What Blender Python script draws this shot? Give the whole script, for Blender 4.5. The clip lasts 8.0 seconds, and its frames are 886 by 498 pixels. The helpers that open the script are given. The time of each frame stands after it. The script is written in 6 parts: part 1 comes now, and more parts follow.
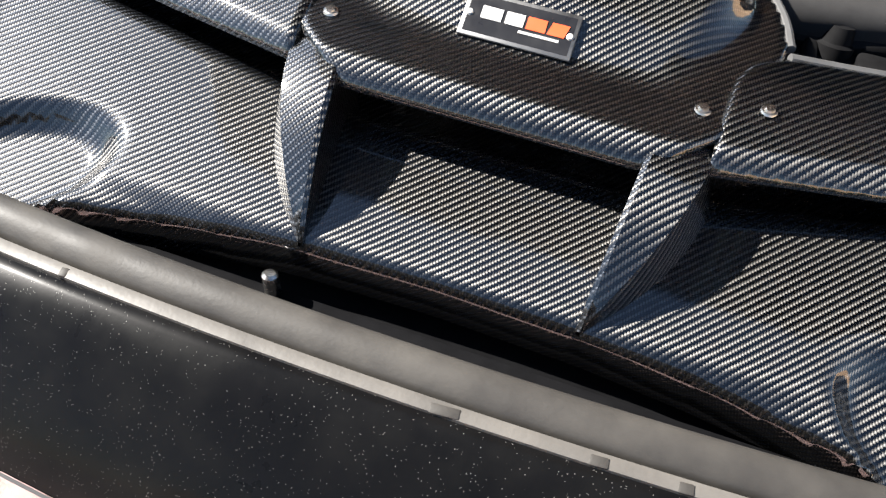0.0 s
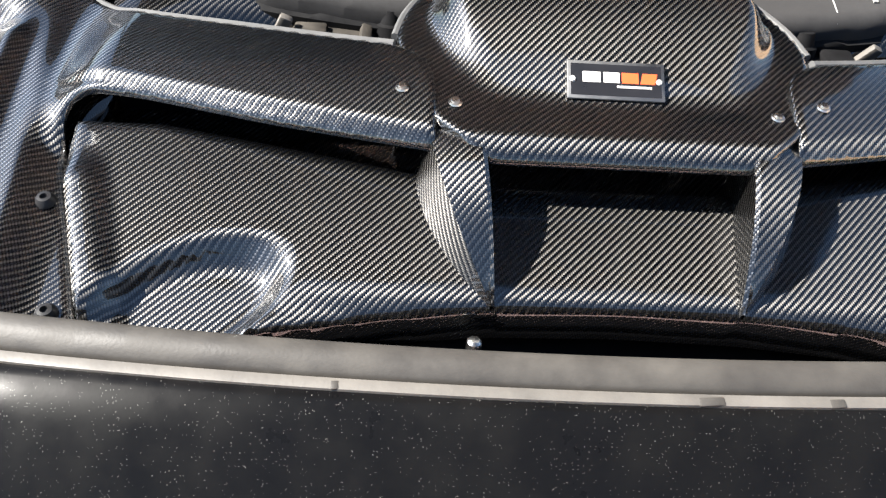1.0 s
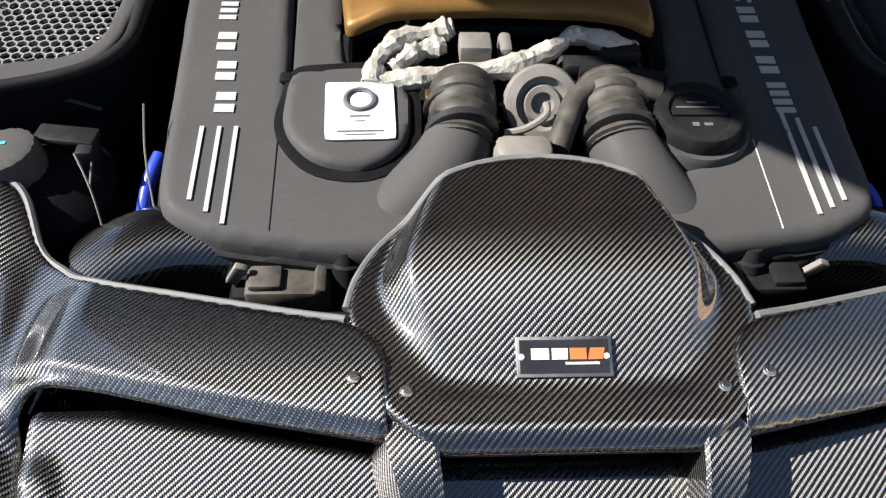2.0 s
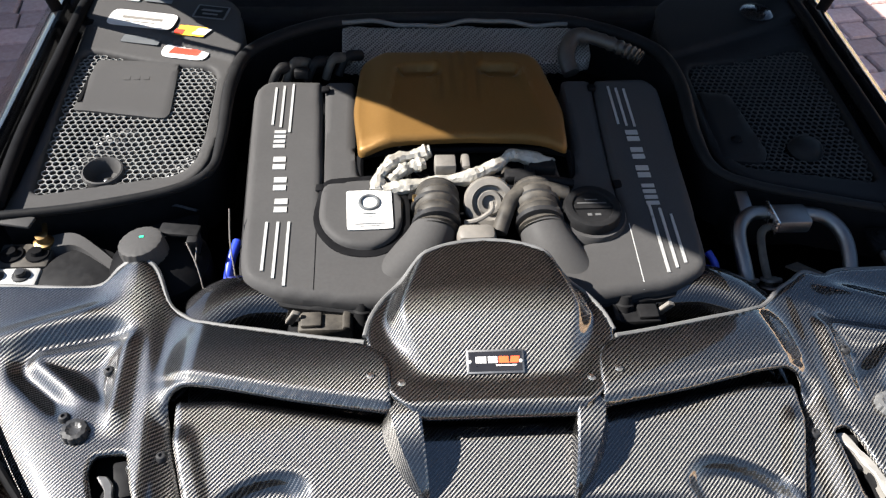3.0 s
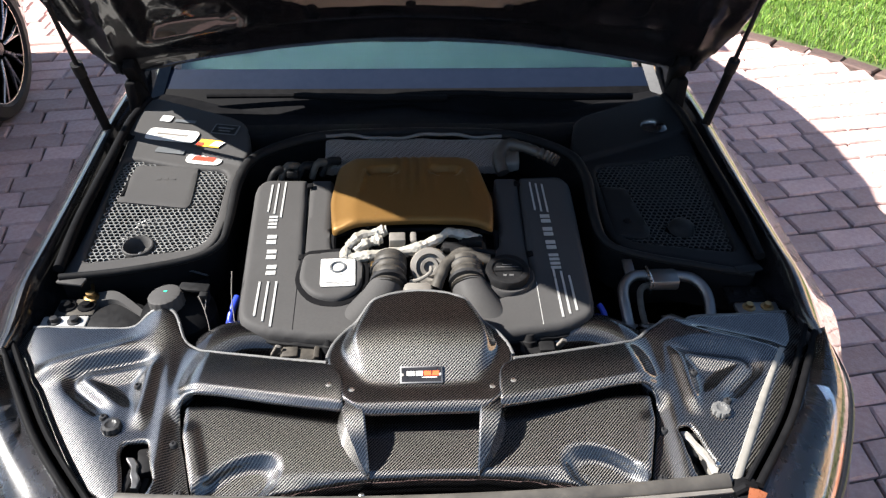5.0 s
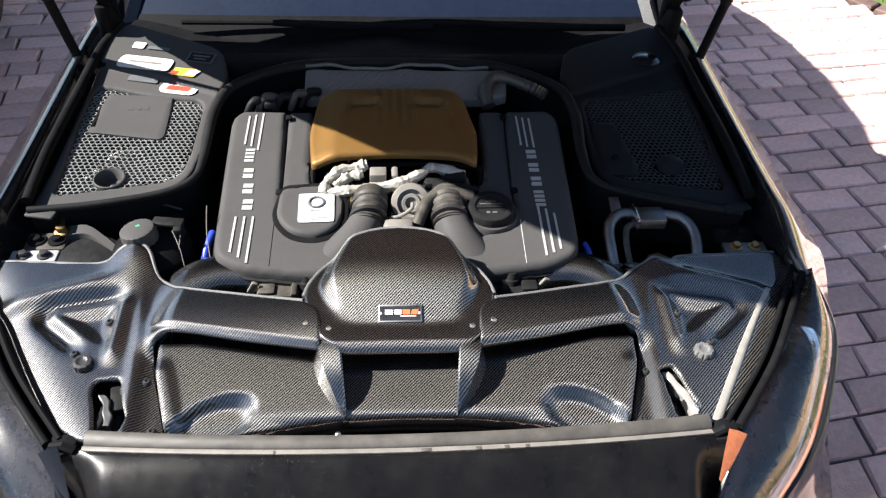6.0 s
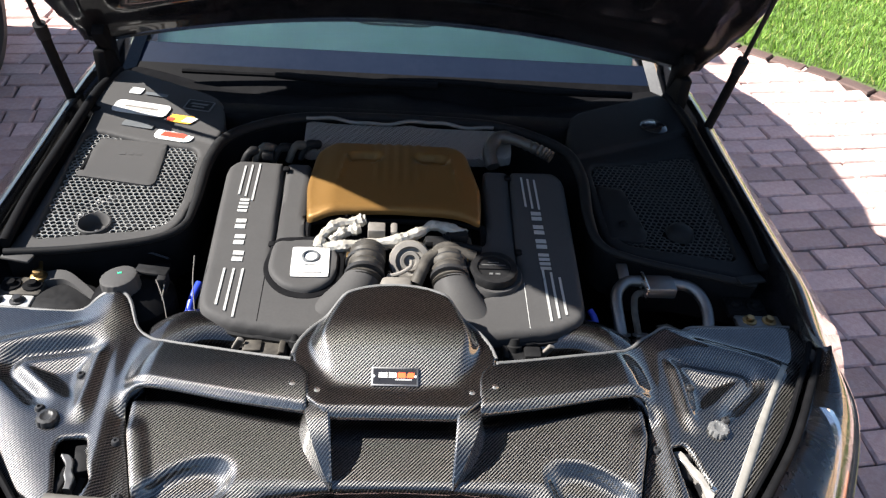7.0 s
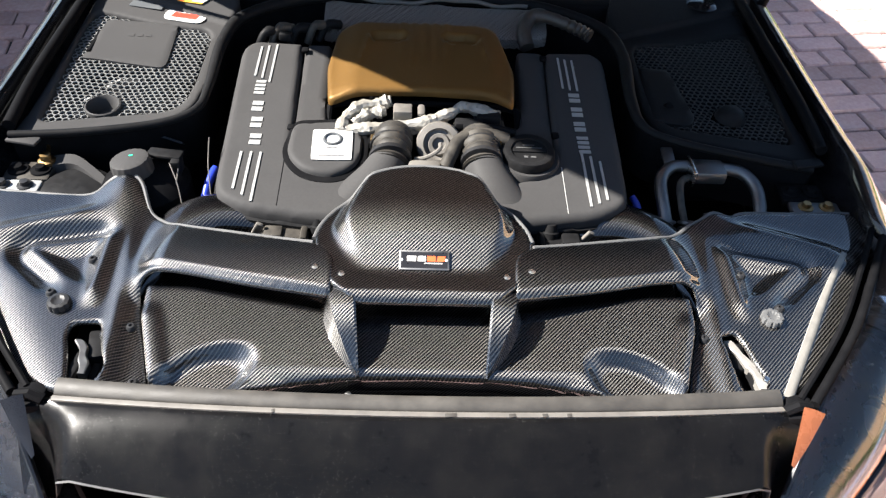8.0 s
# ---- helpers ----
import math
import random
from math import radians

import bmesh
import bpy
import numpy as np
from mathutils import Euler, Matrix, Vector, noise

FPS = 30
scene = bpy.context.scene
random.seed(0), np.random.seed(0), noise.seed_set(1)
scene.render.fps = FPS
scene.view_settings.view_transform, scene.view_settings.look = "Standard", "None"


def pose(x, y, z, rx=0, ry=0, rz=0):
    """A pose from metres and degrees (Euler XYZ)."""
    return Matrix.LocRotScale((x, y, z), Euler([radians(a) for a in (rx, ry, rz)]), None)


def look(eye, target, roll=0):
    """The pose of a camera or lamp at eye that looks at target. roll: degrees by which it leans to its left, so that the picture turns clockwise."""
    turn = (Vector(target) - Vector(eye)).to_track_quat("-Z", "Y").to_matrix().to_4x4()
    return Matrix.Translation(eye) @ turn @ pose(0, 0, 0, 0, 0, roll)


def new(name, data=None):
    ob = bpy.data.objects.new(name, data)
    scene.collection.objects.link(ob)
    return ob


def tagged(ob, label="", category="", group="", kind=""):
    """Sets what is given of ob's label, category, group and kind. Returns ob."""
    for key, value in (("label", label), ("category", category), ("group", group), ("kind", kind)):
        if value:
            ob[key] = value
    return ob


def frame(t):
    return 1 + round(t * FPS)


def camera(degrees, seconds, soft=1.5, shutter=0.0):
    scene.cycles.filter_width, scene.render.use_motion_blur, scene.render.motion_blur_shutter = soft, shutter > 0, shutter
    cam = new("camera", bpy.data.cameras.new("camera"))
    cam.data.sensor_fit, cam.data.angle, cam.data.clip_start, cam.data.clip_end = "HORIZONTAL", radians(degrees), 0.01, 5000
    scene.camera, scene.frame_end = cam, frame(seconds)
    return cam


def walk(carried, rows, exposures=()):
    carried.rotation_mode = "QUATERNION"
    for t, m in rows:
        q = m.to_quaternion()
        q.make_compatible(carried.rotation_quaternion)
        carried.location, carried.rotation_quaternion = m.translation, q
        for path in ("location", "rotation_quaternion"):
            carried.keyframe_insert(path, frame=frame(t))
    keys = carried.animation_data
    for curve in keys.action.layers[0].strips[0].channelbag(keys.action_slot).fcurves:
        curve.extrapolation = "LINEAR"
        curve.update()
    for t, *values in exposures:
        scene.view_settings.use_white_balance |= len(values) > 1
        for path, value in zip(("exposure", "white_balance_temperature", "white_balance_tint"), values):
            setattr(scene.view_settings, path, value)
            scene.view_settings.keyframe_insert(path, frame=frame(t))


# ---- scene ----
cam = camera(58.9, 8.0, soft=1.3)
PATH = [
    (0, (0.074, -0.064, 1.24), (-0.245, 1.003, -0.421), 3.3),
    (0.3, (-0.005, -0.086, 1.269), (-0.117, 0.99, -0.413), 6.5),
    (0.5, (-0.045, -0.124, 1.259), (-0.105, 1.052, -0.357), 6.0),
    (0.8, (-0.121, -0.146, 1.27), (-0.059, 1.078, -0.311), 5.7),
    (1, (-0.151, -0.137, 1.285), (-0.056, 1.1, -0.283), 5.7),
    (1.2, (-0.177, -0.12, 1.301), (-0.033, 1.148, -0.239), 5.6),
    (1.5, (-0.173, -0.078, 1.322), (-0.048, 1.229, -0.186), 3.7),
    (1.7, (-0.165, -0.039, 1.329), (0.006, 1.306, -0.141), 4.8),
    (2, (-0.127, 0.006, 1.411), (-0.004, 1.298, -0.111), 3.8),
    (2.2, (-0.128, -0.023, 1.479), (-0.041, 1.296, -0.022), 3.8),
    (3.3, (-0.125, -0.357, 1.798), (0.026, 1.081, 0.416), 2.7),
    (3.5, (-0.089, -0.41, 1.844), (0.063, 1.081, 0.519), 3.4),
    (3.8, (-0.043, -0.489, 1.881), (0.102, 1.119, 0.701), 2.4),
    (4, (-0.031, -0.539, 1.909), (0.099, 1.102, 0.773), 1.7),
    (4.2, (-0.019, -0.572, 1.912), (0.07, 1.083, 0.793), -0.0),
    (4.5, (-0.021, -0.599, 1.918), (0.061, 1.039, 0.773), -0.3),
    (4.8, (-0.023, -0.616, 1.91), (0.067, 0.994, 0.726), 0.7),
    (5, (-0.026, -0.621, 1.9), (0.073, 0.969, 0.691), 1.2),
    (5.2, (-0.027, -0.624, 1.893), (0.061, 0.946, 0.657), 1.4),
    (6.3, (-0.002, -0.575, 1.87), (0.128, 0.898, 0.523), 2.7),
    (6.5, (-0.002, -0.569, 1.862), (0.125, 0.931, 0.546), 3.1),
    (6.8, (-0.014, -0.549, 1.829), (0.14, 1.021, 0.6), 5.1),
    (7, (-0.02, -0.54, 1.811), (0.124, 1.056, 0.615), 5.0),
    (7.3, (-0.027, -0.523, 1.771), (0.096, 1.079, 0.58), 4.7),
    (7.5, (-0.032, -0.518, 1.741), (0.08, 1.06, 0.518), 4.6),
    (7.7, (-0.031, -0.516, 1.712), (0.069, 1.026, 0.442), 4.4),
    (8, (-0.024, -0.508, 1.701), (0.065, 0.961, 0.347), 3.8),
]
walk(cam, [(t, look(eye, target, roll)) for t, eye, target, roll in PATH],
     exposures=[(0.0, 1.70), (0.5, 1.80), (1.0, 2.06), (1.5, 2.04), (2.0, 1.82), (3.5, 2.10), (8.0, 2.12)])

# ---- light ----
world = bpy.data.worlds.new("world")
scene.world = world
world.use_nodes = True
SUN_WAY = Vector((1.10, -0.068, -1.0)).normalized()
wn, wl = world.node_tree.nodes, world.node_tree.links
sky = wn.new("ShaderNodeTexSky")
sky.sky_type, sky.sun_disc = "NISHITA", False
sky.sun_elevation = math.asin(-SUN_WAY.z)
sky.sun_rotation = math.atan2(-SUN_WAY.x, -SUN_WAY.y)
sky.air_density, sky.dust_density, sky.ozone_density = 1.0, 0.3, 1.0
back = wn["Background"]
back.inputs["Strength"].default_value = 0.05
wl.new(sky.outputs["Color"], back.inputs["Color"])
sun_data = bpy.data.lights.new("sun", "SUN")
sun_data.energy, sun_data.angle, sun_data.color = 5.0, radians(0.6), (1.0, 0.955, 0.89)
sun = new("sun", sun_data)
sun.rotation_mode = "QUATERNION"
sun.rotation_quaternion = SUN_WAY.to_track_quat("-Z", "Y")
sun.location = (-6, 1, 7)
scene.view_settings.exposure = 1.68


# ---- materials ----
def node(nt, kind, **inputs):
    n = nt.nodes.new(kind)
    for k, v in inputs.items():
        n.inputs[k.replace("_", " ")].default_value = v
    return n


def base_material(name):
    m = bpy.data.materials.new(name)
    m.use_nodes = True
    return m, m.node_tree, m.node_tree.nodes["Principled BSDF"]


def rgb(c):
    return (c[0], c[1], c[2], 1.0)


def surface(name, colour, rough=0.5, metal=0.0, second=None, grain=60.0, stain=4.0, amount=0.5, bump=0.1, bump_scale=300.0,
            coat=0.0, coat_rough=0.05, spec=0.5, rough_vary=0.12, speck=None, island=0.0, depth=0.001, joined=False):
    """A painted, moulded or raw surface: two scales of variation in colour and roughness, and a fine relief."""
    m, nt, p = base_material(name)
    L = nt.links
    tc = nt.nodes.new("ShaderNodeTexCoord")
    small = node(nt, "ShaderNodeTexNoise", Scale=grain, Detail=5.0, Roughness=0.6)
    big = node(nt, "ShaderNodeTexNoise", Scale=stain, Detail=4.0, Roughness=0.65)
    for n in (small, big):
        L.new(tc.outputs["Object"], n.inputs["Vector"])
    mixf = nt.nodes.new("ShaderNodeMath")
    mixf.operation = "MULTIPLY"
    L.new(small.outputs["Fac"], mixf.inputs[0])
    L.new(big.outputs["Fac"], mixf.inputs[1])
    ramp = nt.nodes.new("ShaderNodeMapRange")
    ramp.inputs["From Min"].default_value, ramp.inputs["From Max"].default_value = 0.12, 0.42
    L.new(mixf.outputs[0], ramp.inputs["Value"])
    second = second or tuple(min(1.0, c * (1 + amount) + 0.001 * amount) for c in colour)
    mix = nt.nodes.new("ShaderNodeMix")
    mix.data_type = "RGBA"
    mix.inputs["A"].default_value, mix.inputs["B"].default_value = rgb(colour), rgb(second)
    L.new(ramp.outputs["Result"], mix.inputs["Factor"])
    out = mix.outputs["Result"]
    if island:
        info = nt.nodes.new("ShaderNodeNewGeometry" if joined else "ShaderNodeObjectInfo")
        hsv = nt.nodes.new("ShaderNodeHueSaturation")
        rng = nt.nodes.new("ShaderNodeMapRange")
        rng.inputs["To Min"].default_value, rng.inputs["To Max"].default_value = 1 - island, 1 + island
        L.new(info.outputs["Random Per Island" if joined else "Random"], rng.inputs["Value"])
        L.new(rng.outputs["Result"], hsv.inputs["Value"])
        L.new(out, hsv.inputs["Color"])
        out = hsv.outputs["Color"]
    if speck:
        dust = node(nt, "ShaderNodeTexVoronoi", Scale=speck[0])
        L.new(tc.outputs["Object"], dust.inputs["Vector"])
        near = nt.nodes.new("ShaderNodeMath")
        near.operation = "LESS_THAN"
        near.inputs[1].default_value = speck[1]
        L.new(dust.outputs["Distance"], near.inputs[0])
        clump = nt.nodes.new("ShaderNodeMath")
        clump.operation = "MULTIPLY"
        gate = nt.nodes.new("ShaderNodeMath")
        gate.operation = "GREATER_THAN"
        gate.inputs[1].default_value = 0.52
        L.new(dust.outputs["Color"], gate.inputs[0])
        L.new(near.outputs[0], clump.inputs[0])
        L.new(gate.outputs[0], clump.inputs[1])
        dm = nt.nodes.new("ShaderNodeMix")
        dm.data_type = "RGBA"
        dm.inputs["B"].default_value = rgb(speck[2])
        L.new(out, dm.inputs["A"])
        L.new(clump.outputs[0], dm.inputs["Factor"])
        out = dm.outputs["Result"]
    L.new(out, p.inputs["Base Color"])
    rr = nt.nodes.new("ShaderNodeMapRange")
    rr.inputs["To Min"].default_value, rr.inputs["To Max"].default_value = max(0.02, rough - rough_vary), min(1.0, rough + rough_vary)
    L.new(ramp.outputs["Result"], rr.inputs["Value"])
    L.new(rr.outputs["Result"], p.inputs["Roughness"])
    p.inputs["Metallic"].default_value = metal
    p.inputs["Specular IOR Level"].default_value = spec
    p.inputs["Coat Weight"].default_value, p.inputs["Coat Roughness"].default_value = coat, coat_rough
    if bump:
        bt = node(nt, "ShaderNodeTexNoise", Scale=bump_scale, Detail=4.0)
        L.new(tc.outputs["Object"], bt.inputs["Vector"])
        b = node(nt, "ShaderNodeBump", Strength=bump, Distance=depth)
        L.new(bt.outputs["Fac"], b.inputs["Height"])
        L.new(b.outputs["Normal"], p.inputs["Normal"])
    return m


def math_node(nt, op, a, b=None):
    n = nt.nodes.new("ShaderNodeMath")
    n.operation = op
    for i, v in enumerate((a, b)):
        if v is None:
            continue
        if isinstance(v, (int, float)):
            n.inputs[i].default_value = v
        else:
            nt.links.new(v, n.inputs[i])
    return n.outputs[0]


def carbon(name, tow=0.00140, warp=(0.140, 0.134, 0.126), weft=(0.030, 0.033, 0.039), coat=1.0):
    """Lacquered 2x2 twill: each tow has its own sheen, partly put into its colour, under a hard clear coat."""
    m, nt, p = base_material(name)
    L = nt.links
    uv = nt.nodes.new("ShaderNodeUVMap")
    warpn = node(nt, "ShaderNodeTexNoise", Scale=9.0, Detail=2.0)
    L.new(uv.outputs["UV"], warpn.inputs["Vector"])
    sep = nt.nodes.new("ShaderNodeSeparateXYZ")
    L.new(uv.outputs["UV"], sep.inputs["Vector"])
    wob = math_node(nt, "MULTIPLY", math_node(nt, "SUBTRACT", warpn.outputs["Fac"], 0.5), 2.5)
    u = math_node(nt, "ADD", math_node(nt, "ADD", math_node(nt, "DIVIDE", sep.outputs["X"], tow), 4000.0), wob)
    v = math_node(nt, "ADD", math_node(nt, "ADD", math_node(nt, "DIVIDE", sep.outputs["Y"], tow), 4000.0), wob)
    total = math_node(nt, "SUBTRACT", math_node(nt, "FLOOR", u), math_node(nt, "FLOOR", v))
    over = math_node(nt, "LESS_THAN", math_node(nt, "MODULO", math_node(nt, "ADD", total, 8000.0), 4.0), 1.5)
    fu = math_node(nt, "SINE", math_node(nt, "MULTIPLY", math_node(nt, "FRACT", u), math.pi))
    fv = math_node(nt, "SINE", math_node(nt, "MULTIPLY", math_node(nt, "FRACT", v), math.pi))
    # how far along its float each tow lies: shade is painted in where it dives under the next
    iu, iv = math_node(nt, "FLOOR", u), math_node(nt, "FLOOR", v)
    along_v = math_node(nt, "DIVIDE", math_node(nt, "MODULO", math_node(nt, "ADD", math_node(nt, "SUBTRACT", v, iu), 8001.0), 4.0), 2.0)
    along_u = math_node(nt, "DIVIDE", math_node(nt, "MODULO", math_node(nt, "ADD", math_node(nt, "SUBTRACT", u, iv), 7998.0), 4.0), 2.0)
    fu = math_node(nt, "MULTIPLY", fu, math_node(nt, "SINE", math_node(nt, "MULTIPLY", along_v, math.pi)))
    fv = math_node(nt, "MULTIPLY", fv, math_node(nt, "SINE", math_node(nt, "MULTIPLY", along_u, math.pi)))
    hm = nt.nodes.new("ShaderNodeMix")
    L.new(over, hm.inputs["Factor"])
    L.new(fv, hm.inputs["A"])
    L.new(fu, hm.inputs["B"])
    mix = nt.nodes.new("ShaderNodeMix")
    mix.data_type = "RGBA"
    mix.inputs["A"].default_value, mix.inputs["B"].default_value = rgb(weft), rgb(warp)
    L.new(over, mix.inputs["Factor"])
    shade = nt.nodes.new("ShaderNodeMix")
    shade.data_type, shade.blend_type = "RGBA", "MULTIPLY"
    shade.inputs["Factor"].default_value = 1.0
    fibre = node(nt, "ShaderNodeTexNoise", Scale=420.0, Detail=2.0)
    L.new(uv.outputs["UV"], fibre.inputs["Vector"])
    cr = nt.nodes.new("ShaderNodeMapRange")
    cr.inputs["To Min"].default_value, cr.inputs["To Max"].default_value = 0.36, 1.45
    L.new(math_node(nt, "MULTIPLY", hm.outputs["Result"], fibre.outputs["Fac"]), cr.inputs["Value"])
    cr.inputs["From Max"].default_value = 0.55
    L.new(mix.outputs["Result"], shade.inputs["A"])
    L.new(cr.outputs["Result"], shade.inputs["B"])
    L.new(shade.outputs["Result"], p.inputs["Base Color"])
    # the sheen spreads across the fibres, and the two directions of tow lie a quarter turn apart
    p.inputs["Metallic"].default_value = 1.0
    p.inputs["Roughness"].default_value = 0.50
    p.inputs["Anisotropic"].default_value = 0.9
    L.new(math_node(nt, "MULTIPLY", math_node(nt, "SUBTRACT", 1.0, over), 0.25), p.inputs["Anisotropic Rotation"])
    tan = nt.nodes.new("ShaderNodeTangent")
    tan.direction_type = "UV_MAP"
    L.new(tan.outputs["Tangent"], p.inputs["Tangent"])
    p.inputs["Coat Weight"].default_value, p.inputs["Coat Roughness"].default_value = coat, 0.05
    p.inputs["Coat IOR"].default_value = 1.8
    b = node(nt, "ShaderNodeBump", Strength=0.3, Distance=0.0006)
    L.new(hm.outputs["Result"], b.inputs["Height"])
    L.new(b.outputs["Normal"], p.inputs["Normal"])
    wav = node(nt, "ShaderNodeTexNoise", Scale=40.0, Detail=2.0)
    L.new(uv.outputs["UV"], wav.inputs["Vector"])
    cb = node(nt, "ShaderNodeBump", Strength=0.10, Distance=0.0006)
    L.new(wav.outputs["Fac"], cb.inputs["Height"])
    L.new(cb.outputs["Normal"], p.inputs["Coat Normal"])
    return m


def glass(name, tint, rough=0.0, ior=1.5, haze=0.0):
    m, nt, p = base_material(name)
    p.inputs["Base Color"].default_value = rgb(tint)
    p.inputs["Roughness"].default_value = rough
    p.inputs["Transmission Weight"].default_value = 1.0
    p.inputs["IOR"].default_value = ior
    p.inputs["Coat Weight"].default_value, p.inputs["Coat Roughness"].default_value = haze, 0.24
    return m


M_CARBON = carbon("carbon_twill")
# darker copy of the twill that carries the pipes' shade in its colours
M_CARBON_PIPE = carbon("shaded_carbon_pipe", warp=(0.036, 0.035, 0.034), weft=(0.018, 0.018, 0.020))
M_BLACK_PAINT = surface("black_car_paint", (0.005, 0.005, 0.006), rough=0.3, spec=0.15, coat=0.9, coat_rough=0.03, grain=900, amount=0.4, bump=0.0)
M_DUSTY_PAINT = surface("dusty_black_paint", (0.0035, 0.0035, 0.004), rough=0.36, spec=0.06, coat=0.12, coat_rough=0.10, second=(0.0075, 0.0072, 0.007), grain=25,
                        stain=7, bump=0.03, speck=(620.0, 0.125, (0.25, 0.24, 0.225)))
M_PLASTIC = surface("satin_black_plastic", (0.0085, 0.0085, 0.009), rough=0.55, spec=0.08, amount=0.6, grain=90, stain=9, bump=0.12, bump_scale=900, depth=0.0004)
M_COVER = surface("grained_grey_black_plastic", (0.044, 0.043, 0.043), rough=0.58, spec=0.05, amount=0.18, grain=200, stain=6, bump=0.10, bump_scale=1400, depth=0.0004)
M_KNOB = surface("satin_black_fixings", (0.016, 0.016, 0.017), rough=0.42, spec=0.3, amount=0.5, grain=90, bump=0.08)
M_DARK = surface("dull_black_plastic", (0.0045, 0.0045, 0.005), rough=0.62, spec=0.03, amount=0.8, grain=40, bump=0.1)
M_RUBBER = surface("dusty_rubber", (0.040, 0.037, 0.034), rough=0.6, spec=0.3, second=(0.075, 0.069, 0.061), grain=35, stain=9, bump=0.15, bump_scale=400)
M_EDGE = surface("grey_rubber_edging", (0.07, 0.07, 0.07), rough=0.6, amount=0.5, grain=50, bump=0.1)
M_PALE = surface("pale_dusty_trim", (0.16, 0.148, 0.132), rough=0.55, second=(0.085, 0.078, 0.07), grain=30, stain=12, bump=0.2)
M_STEEL = surface("brushed_steel", (0.55, 0.54, 0.52), rough=0.3, metal=1.0, grain=80, amount=0.2, bump=0.05)
M_ZINC = surface("pale_zinc_plate", (0.20, 0.19, 0.175), rough=0.5, metal=0.25, grain=70, amount=0.3, bump=0.08)
M_TAPE = surface("beige_cloth_tape", (0.30, 0.28, 0.245), rough=0.7, second=(0.22, 0.205, 0.18), grain=60, stain=14, bump=0.15, bump_scale=500)
M_ALU = surface("grey_aluminium_pipe", (0.17, 0.17, 0.172), rough=0.5, metal=1.0, grain=60, amount=0.3, bump=0.08)
M_GOLD = surface("gold_painted_cover", (0.134, 0.073, 0.0225), rough=0.42, metal=0.35, spec=0.15, grain=300, stain=3, amount=0.15, bump=0.06, bump_scale=1200, depth=0.0003, rough_vary=0.04)
M_FOIL = surface("crumpled_silver_foil", (0.36, 0.34, 0.30), rough=0.45, metal=0.25, second=(0.22, 0.205, 0.175), grain=60, bump=0.9, bump_scale=90, depth=0.004)
# sun on the left honeycomb is put into this paler grey
M_GRILLE = surface("sunlit_grey_grille", (0.13, 0.13, 0.127), rough=0.40, amount=0.5, grain=60, bump=0.1)
M_FRIT = surface("blue_black_glass_edge", (0.007, 0.011, 0.022), rough=0.5, spec=0.03, amount=0.2, bump=0.0)
M_SHIELD = surface("dark_dimpled_foil", (0.035, 0.032, 0.030), rough=0.45, metal=0.4, second=(0.07, 0.065, 0.06), grain=60, bump=0.1)
M_HOSE = surface("ribbed_grey_hose", (0.024, 0.022, 0.020), rough=0.62, spec=0.2, second=(0.085, 0.076, 0.064), grain=60, bump=0.15)
M_BRASS = surface("tarnished_brass", (0.30, 0.20, 0.09), rough=0.4, metal=1.0, grain=90, bump=0.1)
M_WHITE = surface("white_print", (0.50, 0.49, 0.47), rough=0.4, amount=0.05, grain=120, bump=0.02)
M_SILVER = surface("silver_lettering", (0.38, 0.38, 0.37), rough=0.38, metal=0.3, amount=0.1, bump=0.0)
M_RED = surface("red_print", (0.62, 0.05, 0.03), rough=0.4, amount=0.1, bump=0.0)
M_ORANGE = surface("orange_print", (0.84, 0.105, 0.03), rough=0.4, amount=0.1, bump=0.0)
M_YELLOW = surface("yellow_print", (0.70, 0.36, 0.04), rough=0.4, amount=0.1, bump=0.0)
M_GREYPRINT = surface("grey_print", (0.07, 0.075, 0.08), rough=0.45, amount=0.1, bump=0.0)
M_BLACKPRINT = surface("black_print", (0.012, 0.012, 0.014), rough=0.3, amount=0.2, bump=0.0)
M_BLUE = surface("blue_silicone_hose", (0.014, 0.035, 0.34), rough=0.35, amount=0.2, bump=0.05)
M_GREEN = surface("green_mark", (0.03, 0.55, 0.25), rough=0.4, amount=0.1, bump=0.0)
M_DASH = surface("teal_grey_dashboard", (0.030, 0.064, 0.072), rough=0.7, grain=200, amount=0.1, bump=0.1, bump_scale=900)
M_TYRE = surface("tyre_rubber", (0.018, 0.018, 0.018), rough=0.7, amount=0.7, grain=60, bump=0.2)
M_RIM = surface("dark_alloy", (0.03, 0.03, 0.033), rough=0.3, metal=0.6, amount=0.3, bump=0.0)
M_RIM_EDGE = surface("machined_alloy", (0.6, 0.58, 0.55), rough=0.3, metal=1.0, amount=0.1, bump=0.0)
M_SILVER_PAINT = surface("pale_silver_paint", (0.55, 0.53, 0.51), rough=0.35, metal=0.2, coat=1.0, amount=0.1, grain=600, bump=0.0)
M_GLASS = glass("windscreen_glass", (0.80, 0.93, 0.93))
M_LENS = glass("headlight_lens", (0.97, 0.98, 0.98), 0.02, haze=0.7)
M_CHROME = surface("chrome", (0.75, 0.75, 0.75), rough=0.08, metal=1.0, amount=0.05, bump=0.0, rough_vary=0.03)
# amber of the indicators, and of the reflection painted on the right flange
M_AMBER = surface("amber_lamp_and_reflection", (0.15, 0.048, 0.018), rough=0.25, amount=0.4, coat=1.0, bump=0.0)
M_STUCCO = surface("peach_stucco", (0.62, 0.40, 0.25), rough=0.85, second=(0.70, 0.48, 0.32), grain=6, stain=0.6, bump=0.6, bump_scale=60, depth=0.01)
